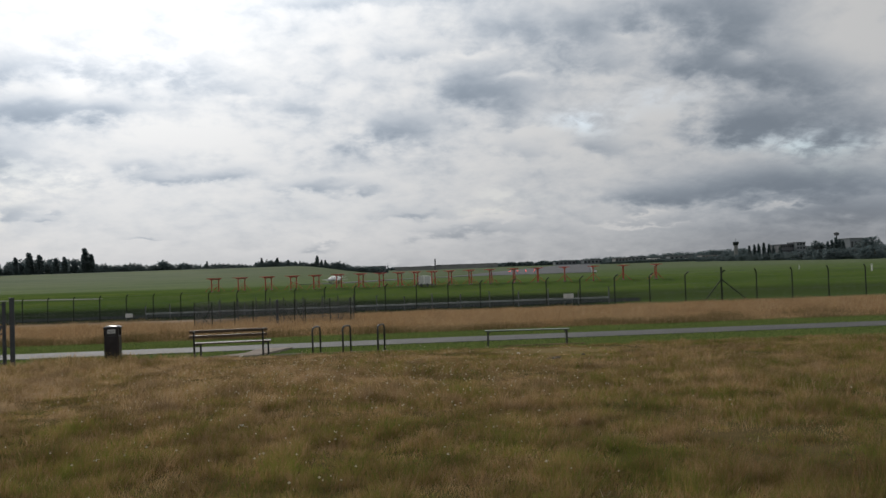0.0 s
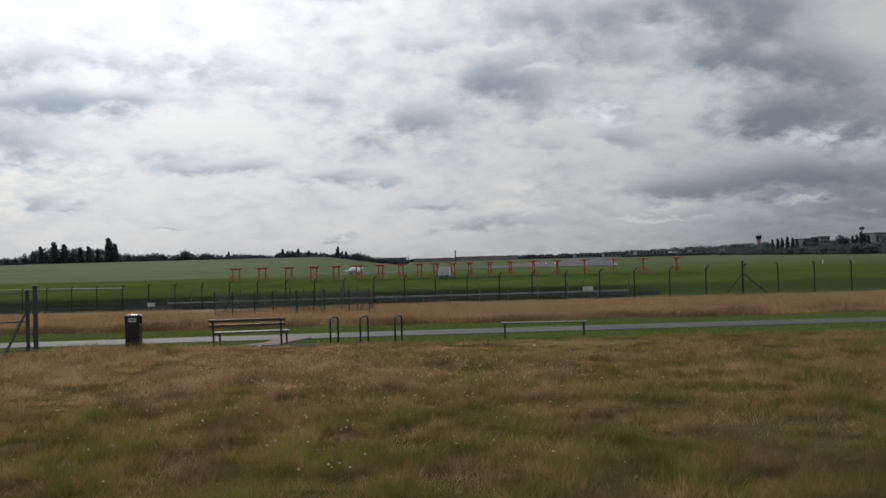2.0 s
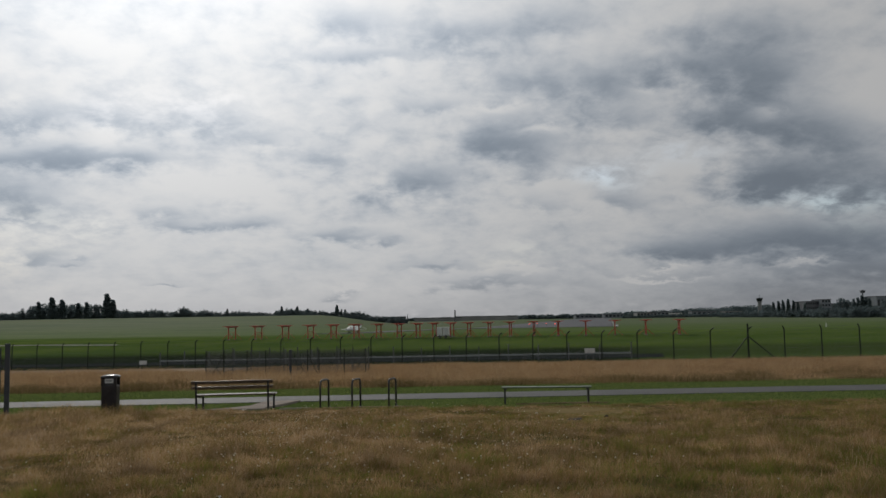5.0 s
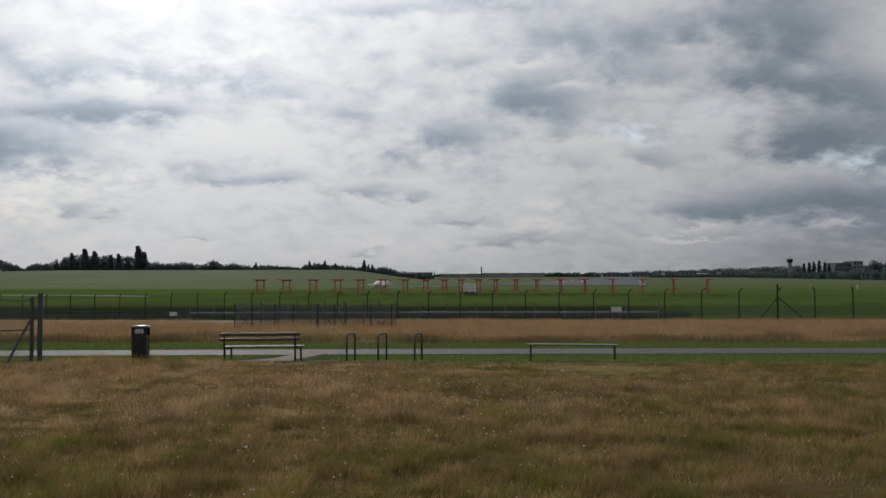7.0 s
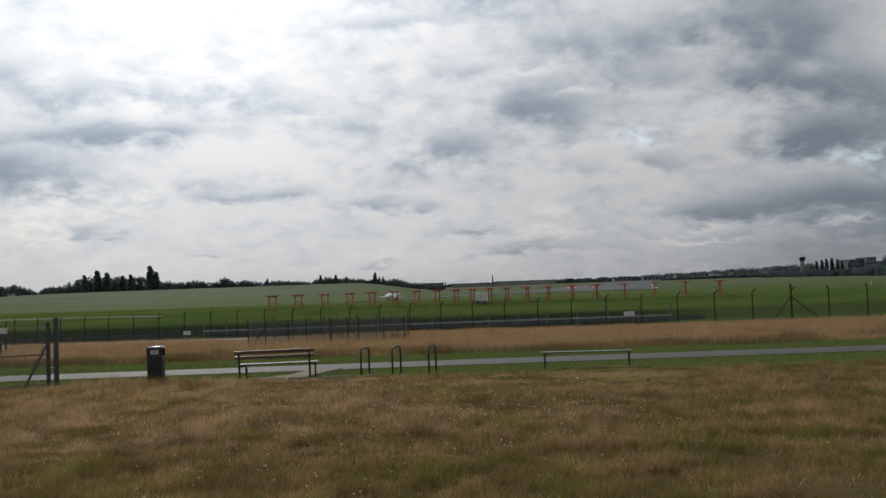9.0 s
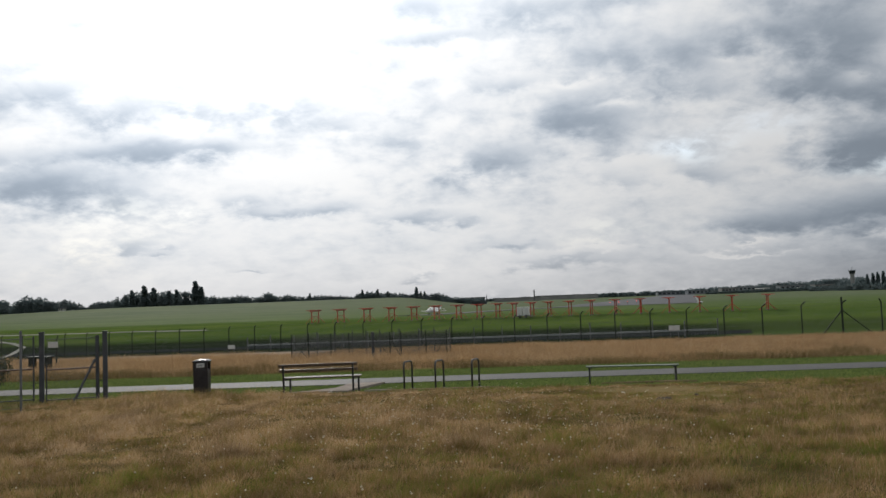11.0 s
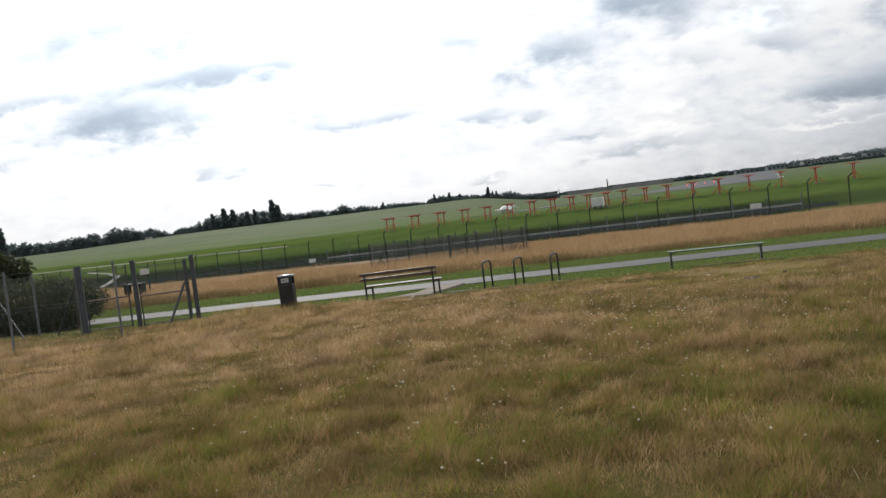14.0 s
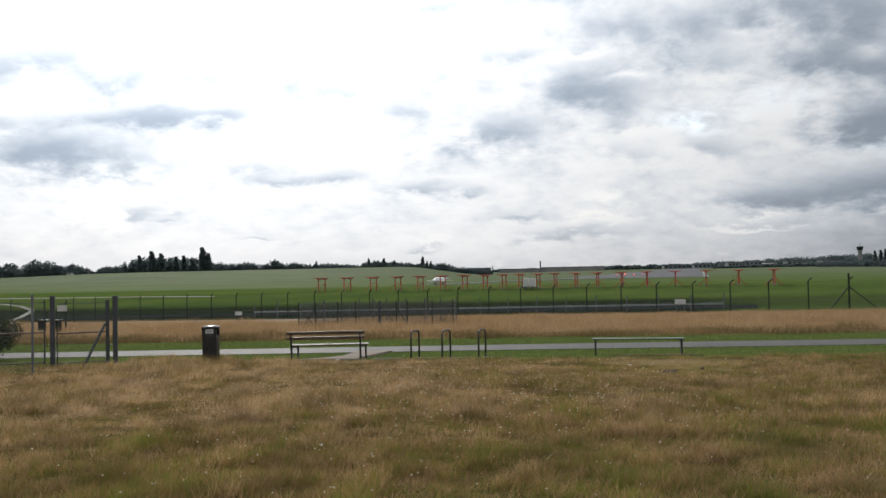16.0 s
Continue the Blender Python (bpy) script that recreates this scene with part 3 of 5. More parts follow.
def bicycle_stand(a, b):
    """A bent steel hoop with a foot plate at each end."""
    mx, my = (a[0] + b[0]) / 2, (a[1] + b[1]) / 2
    t = thing("bicycle_stand", "dark steel hoop bicycle stand set in turf", "bicycle stand", "hoop bicycle stands by the path", at=(mx, my, gz(mx, my)),
              rz=math.degrees(math.atan2(b[1] - a[1], b[0] - a[0])))
    h, r, top = math.hypot(b[0] - a[0], b[1] - a[1]) / 2, 0.13, 0.80
    pts = [(-h, 0, -0.08), (-h, 0, top - r)]
    pts += [(-h + r - r * math.cos(a1), 0, top - r + r * math.sin(a1)) for a1 in (0.4, 0.8, 1.2, 1.57)]
    pts += [(h - r + r * math.sin(a1), 0, top - r + r * math.cos(a1)) for a1 in (0.0, 0.4, 0.8, 1.2, 1.57)]
    pts += [(h, 0, -0.08)]
    part("hoop", bent(B(), pts, 0.026), M_IRON, t, smooth_faces=True)
    for s in (-1, 1):
        part("foot_plate", box(B(), (s * h, 0, 0.012), (0.12, 0.12, 0.012), None, 0.003), M_IRON, t)
    return t


for a, b in (((-2.72, 23.65), (-2.55, 24.2)), ((-1.84, 23.65), (-1.65, 24.2)), ((-0.82, 23.65), (-0.64, 24.2))):
    bicycle_stand(a, b)


def litter_bin(x, y):
    t = thing("litter_bin", "dark brown square litter bin with domed lid", "litter bin", at=(x, y, gz(x, y)), rz=6)
    bm = box(B(), (0, 0, 0.36), (0.37, 0.37, 0.78), None, 0.03)
    part("body", bm, M_BIN, t)
    part("plinth", box(B(), (0, 0, 0.0), (0.36, 0.36, 0.12)), M_IRON, t)
    for s in (-1, 1):
        part("upright", box(B(), (s * 0.16, 0.16, 0.83), (0.05, 0.05, 0.20)), M_BIN, t)
        part("upright", box(B(), (s * 0.16, -0.16, 0.83), (0.05, 0.05, 0.20)), M_BIN, t)
    part("back_panel", box(B(), (0, 0.17, 0.83), (0.30, 0.02, 0.20)), M_BIN, t)
    part("aperture_panel", box(B(), (0, -0.155, 0.83), (0.30, 0.02, 0.20)), M_IRON, t)
    plate = part("sign_plate", box(B(), (0.01, -0.186, 0.86), (0.20, 0.012, 0.105), None, 0.004), M_PLATE, t, "pale rectangular notice plate")
    part("notice_bar", box(B(), (0.01, -0.194, 0.872), (0.15, 0.003, 0.015)), M_IRON, plate)
    part("notice_bar", box(B(), (0.01, -0.194, 0.842), (0.12, 0.003, 0.012)), M_IRON, plate)
    bm = B()
    rings = [[bm.verts.new((sx * w, sy * w, z)) for sx, sy in ((-1, -1), (0, -1.04), (1, -1), (1.04, 0), (1, 1), (0, 1.04), (-1, 1), (-1.04, 0))]
             for w, z in ((0.19, 0.925), (0.20, 0.945), (0.19, 0.975), (0.13, 1.003), (0.05, 1.014))]
    for a, b in zip(rings, rings[1:]):
        for j in range(8):
            bm.faces.new((a[j], a[(j + 1) % 8], b[(j + 1) % 8], b[j]))
    bm.faces.new(rings[0]), bm.faces.new(rings[-1])
    bmesh.ops.recalc_face_normals(bm, faces=bm.faces)
    part("lid", bm, M_LID, t, "glossy domed black lid", True)
    return t


litter_bin(-7.72, 21.55)


# ---- gate and chain-link fences ----
def chain_link(a, b, z0, z1, pitch, wire, sag=0.0):
    """Diamond mesh of flat wires between two posts, in the plane of a and b."""
    a, b = Vector((a[0], a[1], 0)), Vector((b[0], b[1], 0))
    span, height = (b - a).length, z1 - z0
    way = (b - a).normalized()
    verts, faces = [], []

    def wire_at(s0, h0, s1, h1):
        p, q = a + way * s0 + Vector((0, 0, z0 + h0)), a + way * s1 + Vector((0, 0, z0 + h1))
        d = (q - p).normalized()
        n = d.cross(way.cross(Vector((0, 0, 1)))).normalized() * wire / 2
        i = len(verts)
        verts.extend([p - n, p + n, q + n, q - n])
        faces.append((i, i + 1, i + 2, i + 3))

    count = int((span + height) / pitch)
    for j in range(count + 1):
        s = j * pitch
        lo, hi = max(0.0, s - height), min(s, span)
        if hi > lo:
            wire_at(lo, s - lo, hi, s - hi)
            wire_at(span - lo, s - lo, span - hi, s - hi)
    return np.array([tuple(v) for v in verts]), np.array(faces)


def link_part(a, b, z0, z1, pitch, wire, parent):
    v, f = chain_link(a, b, z0, z1, pitch, wire)
    ob = new("wire_mesh", raw_mesh("wire_mesh", v, f, M_WIRE))
    ob.parent = parent
    return ob


def steel_gate():
    """Two mesh leaves between stout posts."""
    t = thing("field_gate", "grey-blue steel mesh gate, closed between square posts", "gate")
    right, mid, left = (-10.42, 21.8), (-11.80, 21.17), (-13.05, 20.62)
    for p, w in ((right, 0.12), (mid, 0.12), (left, 0.145)):
        z = gz(*p)
        post = part("gate_post", box(B(), (p[0], p[1], z + 0.87), (w, w, 1.90), Euler((0, 0, radians(23))).to_matrix(), 0.01), M_GATE, t)
        part("post_cap", box(B(), (p[0], p[1], z + 1.83), (w + 0.02, w + 0.02, 0.02), Euler((0, 0, radians(23))).to_matrix()), M_GATE, post)
    for a, b in ((right, mid), (mid, left)):
        d = Vector((b[0] - a[0], b[1] - a[1], 0)).normalized()
        p, q = Vector((*a, 0)) + d * 0.19, Vector((*b, 0)) - d * 0.11
        z = gz(*a) - 0.02
        leaf = part("leaf_stile", bar(B(), (p.x, p.y, z + 0.1), (p.x, p.y, z + 1.76), 0.075 if a is right else 0.03, 0.06 if a is right else 0.03), M_GATE, t)
        part("leaf_stile", bar(B(), (q.x, q.y, z + 0.08), (q.x, q.y, z + 1.1), 0.025, 0.025), M_GATE, t)
        for h, r in ((0.14, 0.016), (0.92, 0.022), (1.70, 0.009)):
            part("leaf_rail", tube(B(), (p.x, p.y, z + h), (q.x, q.y, z + h), r), M_RUST if h == 0.92 else M_GATE, t)
        link_part((p.x, p.y), (q.x, q.y), z + 0.14, z + 1.70, 0.06, 0.0032, t)
        for s in (0.35, 0.9):
            part("hinge", box(B(), (p.x - d.x * 0.08, p.y - d.y * 0.08, z + s * 1.6), (0.10, 0.025, 0.02)), M_IRON, leaf)
    part("brace", bar(B(), (-10.64, 21.68, gz(-10.6, 21.7) + 1.10), (-10.86, 20.9, gz(-10.8, 20.9) - 0.05), 0.045, 0.045), M_GATE, t)
    return t


steel_gate()


def side_fence(name, posts, height, label, strut_at=(), mesh=True, radius=0.035):
    t = thing(name, label, "fence")
    for n, (x, y) in enumerate(posts):
        z = gz(x, y)
        part("post", tube(B(), (x, y, z - 0.1), (x, y, z + height), radius), M_GALV if radius < 0.05 else M_GATE, t)
        for sx, sy in (s[1:] for s in strut_at if s[0] == n):
            part("strut", tube(B(), (x, y, z + height * 0.8), (x + sx, y + sy, gz(x + sx, y + sy) - 0.05), 0.022), M_GATE, t)
    for a, b in zip(posts, posts[1:]):
        za, zb = gz(*a), gz(*b)
        for h in (0.12, height * 0.5, height - 0.06):
            part("line_wire", tube(B(), (*a, za + h), (*b, zb + h), 0.004, n=4), M_WIRE, t)
        if mesh:
            link_part(a, b, min(za, zb) + 0.1, max(za, zb) + height - 0.06, 0.06, 0.003, t)
    return t


side_fence("chain_link_fence", [(-13.2, 20.7), (-15.25, 21.8), (-16.7, 22.0), (-18.7, 22.3), (-20.7, 22.6)], 1.8,
           "galvanised chain-link fence in front of a hedge", ((2, 1.75, -1.2), (0, -1.05, 0.4)))
side_fence("chain_link_fence", [(-10.42, 17.9), (-12.35, 16.8), (-14.3, 15.7), (-16.2, 14.6)], 1.8, "slender galvanised chain-link fence in meadow grass", mesh=False, radius=0.027)


def perimeter_fence():
    """The tall boundary fence with cranked tops that lean outwards."""
    t = thing("perimeter_fence", "tall dark green security fence with cranked posts", "fence")
    straight = [(24.05 - 2.56 * i, 61.5 + 0.27 * 2.56 * i) for i in range(34)]
    bend = [(24.05, 61.5)] + [(24.05 + 2.38 * i, 61.5 - 0.75 * i) for i in range(1, 18)]
    for run in (straight, bend):
        out = (-0.21, -0.97)
        for n, (x, y) in enumerate(run):
            if run is bend and n == 0:
                continue
            z = gz(x, y)
            lean = 0.10 if run is straight else -0.10
            pts = [(x, y, z - 0.2), (x, y, z + 2.14), (x + lean, y - 0.12, z + 2.28), (x + 2.2 * lean, y - 0.22, z + 2.40)]
            part("post", bent(B(), pts, 0.046, 6), M_POST, t)
        for a, b in zip(run, run[1:]):
            za, zb = gz(*a), gz(*b)
            for h in (0.1, 0.8, 1.45, 2.1):
                part("line_wire", tube(B(), (*a, za + h), (*b, zb + h), 0.006, n=3), M_WIRE, t)
            part("barbed_wire", tube(B(), (a[0], a[1] - 0.15, za + 2.3), (b[0], b[1] - 0.15, zb + 2.3), 0.006, n=3), M_WIRE, t)
            link_part(a, b, min(za, zb) + 0.05, max(za, zb) + 2.1, 0.11, 0.004, t)
    x, y = straight[0]
    for sx, sy in ((1.25, -2.0), (-1.3, 0.3)):
        part("strut", tube(B(), (x, y, gz(x, y) + 1.7), (x + sx, y + sy, gz(x + sx, y + sy)), 0.045, n=6), M_POST, t)
    part("corner_post", tube(B(), (x, y, gz(x, y) - 0.1), (x, y, gz(x, y) + 2.62), 0.07), M_POST, t)
    return t


perimeter_fence()


def rail_fence():
    """A lower galvanised rail fence that runs behind the boundary."""
    t = thing("rail_fence", "low galvanised steel rail fence along the perimeter road", "fence")
    run = [(-24.0 + 2.4 * i, 78.2 - 0.27 * 2.4 * i) for i in range(18)]
    for n, (x, y) in enumerate(run):
        z = gz(x, y)
        part("post", box(B(), (x, y, z + 0.55), (0.08, 0.08, 1.3 + 0.25 * (n % 2))), M_GALV, t)
    for a, b in zip(run, run[1:]):
        part("rail", bar(B(), (*a, gz(*a) + 0.46), (*b, gz(*b) + 0.46), 0.11, 0.13), M_RAIL, t)
    return t


rail_fence()


def sign_board(x, y, w, h, z0, z1):
    t = thing("fence_sign", "blank pale grey notice board on the fence", "sign", at=(x, y, gz(x, y)))
    part("board", box(B(), (0, 0, z1), (w, 0.02, h), None, 0.006), M_PLATE, t)
    for s in (-1, 1):
        part("leg", box(B(), (s * w * 0.36, 0.03, (z1 + h / 2) / 2 - 0.1), (0.04, 0.03, z1 + h / 2 + 0.1)), M_GALV, t)
    return t


sign_board(12.9, 64.4, 0.80, 0.36, 0.6, 0.85)
sign_board(-24.3, 74.4, 0.65, 0.34, 0.6, 0.55)


def compound():
    """A pen of stout posts and braces in the tall grass."""
    t = thing("steel_enclosure", "dark steel post-and-mesh enclosure standing in tall dry grass", "enclosure")
    front = [(-12.2, 48.4), (-11.0, 47.6), (-9.9, 48.5), (-8.75, 48.0), (-7.3, 47.6), (-6.25, 47.0), (-5.75, 48.0), (-4.35, 48.3), (-3.2, 49.0)]
    rear = [(-11.6, 52.5), (-10.5, 52.6), (-9.4, 52.8), (-8.5, 52.6), (-7.6, 52.4), (-6.4, 52.6), (-5.2, 52.6), (-4.2, 52.4), (-3.2, 52.2)]
    for n, (x, y) in enumerate(front):
        z = gz(x, y)
        stout = n == 4
        part("post", tube(B(), (x, y, z - 0.1), (x, y, z + 1.46), 0.08 if stout else 0.03), M_GATE if stout else M_POST, t)
    for x, y in rear:
        part("post", tube(B(), (x, y, gz(x, y) - 0.1), (x, y, gz(x, y) + 1.6), 0.03), M_GATE, t)
    for n, dx in ((0, 0.95), (1, -0.8), (4, 1.0), (5, 0.6), (8, -0.7)):
        x, y = front[n]
        part("strut", tube(B(), (x, y, gz(x, y) + 1.2), (x + dx, y + 0.2, gz(x, y) - 0.05), 0.02), M_POST, t)
    for run in (front, rear, [front[0], rear[0]], [front[-1], rear[-1]]):
        for a, b in zip(run, run[1:]):
            link_part(a, b, gz(*a) + 0.1, gz(*a) + 1.42, 0.075, 0.007, t)
    return t


compound()


def notice_and_table():
    t = thing("notice_board", "white notice board on a dark post", "sign", at=(-27.3, 50, gz(-27.3, 50)))
    part("post", box(B(), (0.1, 0, 0.75), (0.07, 0.07, 1.7)), M_POST, t)
    part("board", box(B(), (-0.1, -0.05, 1.28), (0.62, 0.03, 0.36), None, 0.006), M_PLATE, t)
    part("crank", bar(B(), (0.1, 0, 1.55), (0.22, -0.05, 1.85), 0.05, 0.05), M_POST, t)
    t = thing("picnic_table", "dark timber table standing in dry grass", "table", at=(-25.5, 45.2, gz(-25.5, 45.2)), rz=-8)
    part("tabletop", box(B(), (0, 0, 0.66), (1.35, 0.6, 0.09), None, 0.01), M_POST, t)
    for s in (-1, 1):
        part("end_frame", box(B(), (s * 0.50, 0, 0.27), (0.20, 0.45, 0.78), None, 0.02), M_POST, t)


notice_and_table()


# ---- airfield ----
RUN = Vector((0.217, 0.976, 0)).normalized()
ANTENNAS = [-23.69, -20.23, -16.75, -13.55, -10.68, -7.86, -5.14, -2.66, -0.42, 1.53, 3.59, 5.57, 7.91, 10.29, 12.95, 15.64, 18.66, 21.81, 25.08, 28.58]


def localizer_antenna():
    """A log-periodic antenna on a pair of legs: a boom with a flat cover and shrinking dipoles."""
    t = thing("antenna_stand", "orange-red steel antenna on trestle legs", "antenna", "row of red landing antennas")
    part("boom", box(B(), (0, 0, 1.52), (0.16, 2.7, 0.10), None, 0.01), M_RED, t)
    part("cover", box(B(), (0, 0, 1.60), (0.62, 2.6, 0.06), None, 0.02), M_RED, t)
    for i, w in enumerate((1.35, 1.25, 1.15, 1.05, 0.95, 0.85)):
        part("dipole", box(B(), (0, -1.15 + 0.44 * i, 1.66), (w, 0.14, 0.06), None, 0.006), M_RED, t)
    for s in (-1, 1):
        leg = part("leg", box(B(), (0, s * 1.02, 0.72), (0.11, 0.11, 1.52), None, 0.008), M_RED, t)
        for e in (-1, 1):
            part("brace", bar(B(), (0, s * 1.02, 0.80), (e * 0.85, s * 1.02, -0.02), 0.034, 0.034), M_RED, leg)
        part("foot", box(B(), (0, s * 1.02, 0.03), (0.3, 0.3, 0.08)), M_CONCRETE, leg)
    part("cross_tie", box(B(), (0, 0, 0.85), (0.05, 2.0, 0.05)), M_RED, t)
    return t


ant = localizer_antenna()
for n, x in enumerate(ANTENNAS):
    y = 100 - 0.25 * x
    m = pose(x, y, gz(x, y), 0, 0, -math.degrees(math.atan2(RUN.x, RUN.y)))
    if n == 0:
        ant.matrix_basis = m
    else:
        copy_thing(ant, m)


def equipment_cabinet():
    t = thing("equipment_cabinet", "two white equipment cabinets on a low trailer", "cabinet", at=(2.5, 97.6, gz(2.5, 97.6)), rz=-12)
    t.scale = (0.8, 0.8, 0.95)
    for x, w in ((-0.46, 0.78), (0.45, 0.88)):
        c = part("cabinet_body", box(B(), (x, 0, 0.82), (w, 0.8, 1.0), None, 0.02), M_WHITE, t)
        part("cabinet_door", box(B(), (x, -0.408, 0.82), (w - 0.12, 0.02, 0.86), None, 0.006), M_PLATE, c)
        part("cabinet_roof", box(B(), (x, 0, 1.335), (w + 0.05, 0.86, 0.03)), M_WHITE, c)
    part("chassis", box(B(), (0.2, 0, 0.27), (2.3, 0.7, 0.08)), M_GALV, t)
    for x in (-0.45, 0.45):
        w = part("wheel", tube(B(), (x, -0.42, 0.2), (x, -0.28, 0.2), 0.2, n=16), M_RUBBER, t)
        part("hub", tube(B(), (x, -0.44, 0.2), (x, -0.42, 0.2), 0.09, n=10), M_GALV, w)
    return t


equipment_cabinet()


def light_aircraft(x, y, heading):
    """A small low-wing twin on its wheels; nose towards -y before it is turned."""
    t = thing("light_aircraft", "small white low-wing twin-engined aircraft taxiing", "aircraft", at=(x, y, gz(x, y) + 0.1), rz=heading)
    bm, rings = B(), []
    for yy, r, zc in ((-4.0, 0.08, 1.25), (-3.7, 0.32, 1.3), (-3.0, 0.62, 1.42), (-2.2, 0.86, 1.6), (-1.2, 0.98, 1.68), (0.8, 0.98, 1.68), (2.2, 0.72, 1.75), (3.6, 0.38, 1.85), (4.6, 0.12, 1.95)):
        rings.append([bm.verts.new((r * 0.9 * math.cos(a), yy, zc + r * math.sin(a))) for a in [6.28318 * j / 14 for j in range(14)]])
    for a, b in zip(rings, rings[1:]):
        for j in range(14):
            bm.faces.new((a[j], a[(j + 1) % 14], b[(j + 1) % 14], b[j]))
    bm.faces.new(rings[0]), bm.faces.new(rings[-1])
    bmesh.ops.recalc_face_normals(bm, faces=bm.faces)
    body = part("fuselage", bm, M_WHITE, t, smooth_faces=True)
    part("windscreen", box(B(), (0, -2.35, 2.12), (1.0, 0.5, 0.32), Euler((radians(35), 0, 0)).to_matrix(), 0.06), M_GLASS, body)
    for s in (-1, 1):
        for w in (-1.3, -0.5, 0.3):
            part("cabin_window", box(B(), (s * 0.83, w, 1.98), (0.05, 0.42, 0.30), None, 0.015), M_GLASS, body)
        bm = B()
        root, tip = [(0.6, -0.9, 1.05), (0.6, 0.9, 1.05)], [(5.0, -0.35, 1.32), (5.0, 0.55, 1.32)]
        v = [bm.verts.new((s * p[0], p[1], p[2] + dz)) for p in root + tip for dz in (-0.09, 0.09)]
        for f in ((0, 1, 3, 2), (4, 6, 7, 5), (0, 4, 5, 1), (2, 3, 7, 6), (0, 2, 6, 4), (1, 5, 7, 3)):
            bm.faces.new([v[i] for i in f])
        bmesh.ops.recalc_face_normals(bm, faces=bm.faces)
        wing = part("wing", bm, M_WHITE, t)
        nac = part("engine", tube(B(), (s * 1.75, -1.7, 1.2), (s * 1.75, 0.5, 1.25), 0.34, 0.2, 12), M_WHITE, wing)
        part("tailplane", box(B(), (s * 0.95, 4.1, 2.0), (1.8, 0.75, 0.07), None, 0.02), M_WHITE, t)
        part("main_leg", tube(B(), (s * 1.45, 0.1, 1.05), (s * 1.5, 0.1, 0.2), 0.06), M_GALV, t)
        part("main_wheel", tube(B(), (s * 1.5 - 0.1, 0.1, 0.2), (s * 1.5 + 0.1, 0.1, 0.2), 0.28, n=14), M_RUBBER, t)
    part("nose_leg", tube(B(), (0, -3.0, 1.0), (0, -3.1, 0.2), 0.05), M_GALV, t)
    part("nose_wheel", tube(B(), (-0.08, -3.1, 0.18), (0.08, -3.1, 0.18), 0.24, n=14), M_RUBBER, t)
    bm = B()
    v = [bm.verts.new((dx, yy, zz)) for yy, zz in ((3.2, 1.95), (4.7, 2.0), (4.95, 3.1), (4.25, 3.1)) for dx in (-0.05, 0.05)]
    for f in ((0, 2, 3, 1), (2, 4, 5, 3), (4, 6, 7, 5), (6, 0, 1, 7), (0, 6, 4, 2), (1, 3, 5, 7)):
        bm.faces.new([v[i] for i in f])
    bmesh.ops.recalc_face_normals(bm, faces=bm.faces)
    part("fin", bm, M_WHITE, t)
    return t


craft = light_aircraft(-16.8, 206.0, -30)
craft.scale = (0.72, 0.72, 0.64)


def runway_lamp(x, y):
    t = thing("runway_light", "lit red runway end light on a short stem", "runway light", "red runway end lights", at=(x, y, gz(x, y)))
    part("stem", tube(B(), (0, 0, 0), (0, 0, 0.9), 0.06), M_GALV, t)
    bm = B()
    bmesh.ops.create_icosphere(bm, subdivisions=2, radius=0.13, matrix=Matrix.Translation((0, 0, 0.95)))
    part("lens", bm, M_REDLAMP, t, "glowing red lens")
    return t


lit = runway_lamp(36.7, 287)
for x, y in ((39.4, 287), (42.3, 286.6), (45.2, 286)):
    copy_thing(lit, pose(x, y, gz(x, y)))

# ---- distant buildings ----
def building(name, x, y, w, d, h, mat, label, rows=0, cols=0, roof=0.6, rz=0.0):
    t = thing(name, label, "building", at=(x, y, gz(x, y)), rz=rz)
    wall = part("wall", box(B(), (0, 0, h / 2 - 0.5), (w, d, h + 1)), mat, t)
    part("roof", box(B(), (0, 0, h + roof / 2), (w + 1, d + 1, roof)), M_ROOF, t)
    for r in range(rows):
        for c in range(cols):
            part("window", box(B(), ((c + 0.5) / cols * w - w / 2, -d / 2 - 0.05, (r + 0.6) / rows * h), (w / cols * 0.6, 0.2, h / rows * 0.45)), M_GLASS, t)
    return t


building("hangar", -32, 1000, 24, 30, 6.0, M_ROOF, "dark flat-roofed hangar beyond the field", 0, 0)
building("hangar", 20, 1100, 60, 30, 4.5, M_BRICK, "long low grey hangar beyond the runway")
building("hangar", 95, 1250, 90, 30, 6.0, M_BRICK, "long low blue-grey airport shed")
building("terminal_building", 462, 1000, 16, 30, 16.5, M_ROOF, "dark flat-roofed airport office block", 3, 6)
building("terminal_building", 475, 990, 11, 25, 18.4, M_WALL, "tall grey-blue airport office block", 4, 3)
building("terminal_building", 492, 1002, 19, 30, 13.4, M_BRICK, "pale low airport building among trees", 2, 7)
building("terminal_building", 557, 1010, 24, 30, 21.5, M_WALL, "large pale grey hangar beyond the trees", 1, 5)
for x, y, w, h, mat in ((330, 1250, 24, 15, M_BRICK), (365, 1300, 30, 17, M_WALL), (372, 1230, 14, 12, M_WHITE), (425, 1270, 36, 16, M_WALL), (452, 1220, 26, 15, M_BRICK), (412, 1180, 18, 9, M_WHITE),
                        (300, 1320, 30, 12, M_WALL), (262, 1350, 34, 10, M_WALL), (436, 1050, 20, 11, M_BRICK), (346, 1180, 16, 8, M_BRICK)):
    building("airport_shed", x, y, w, 20, h * 0.5, mat, "low pale airport shed near the tower", 1, 5)
t = building("house", -310.7, 575, 3.2, 4, 1.5, M_PLATE, "small pale house between field trees", 1, 2, 0.8)


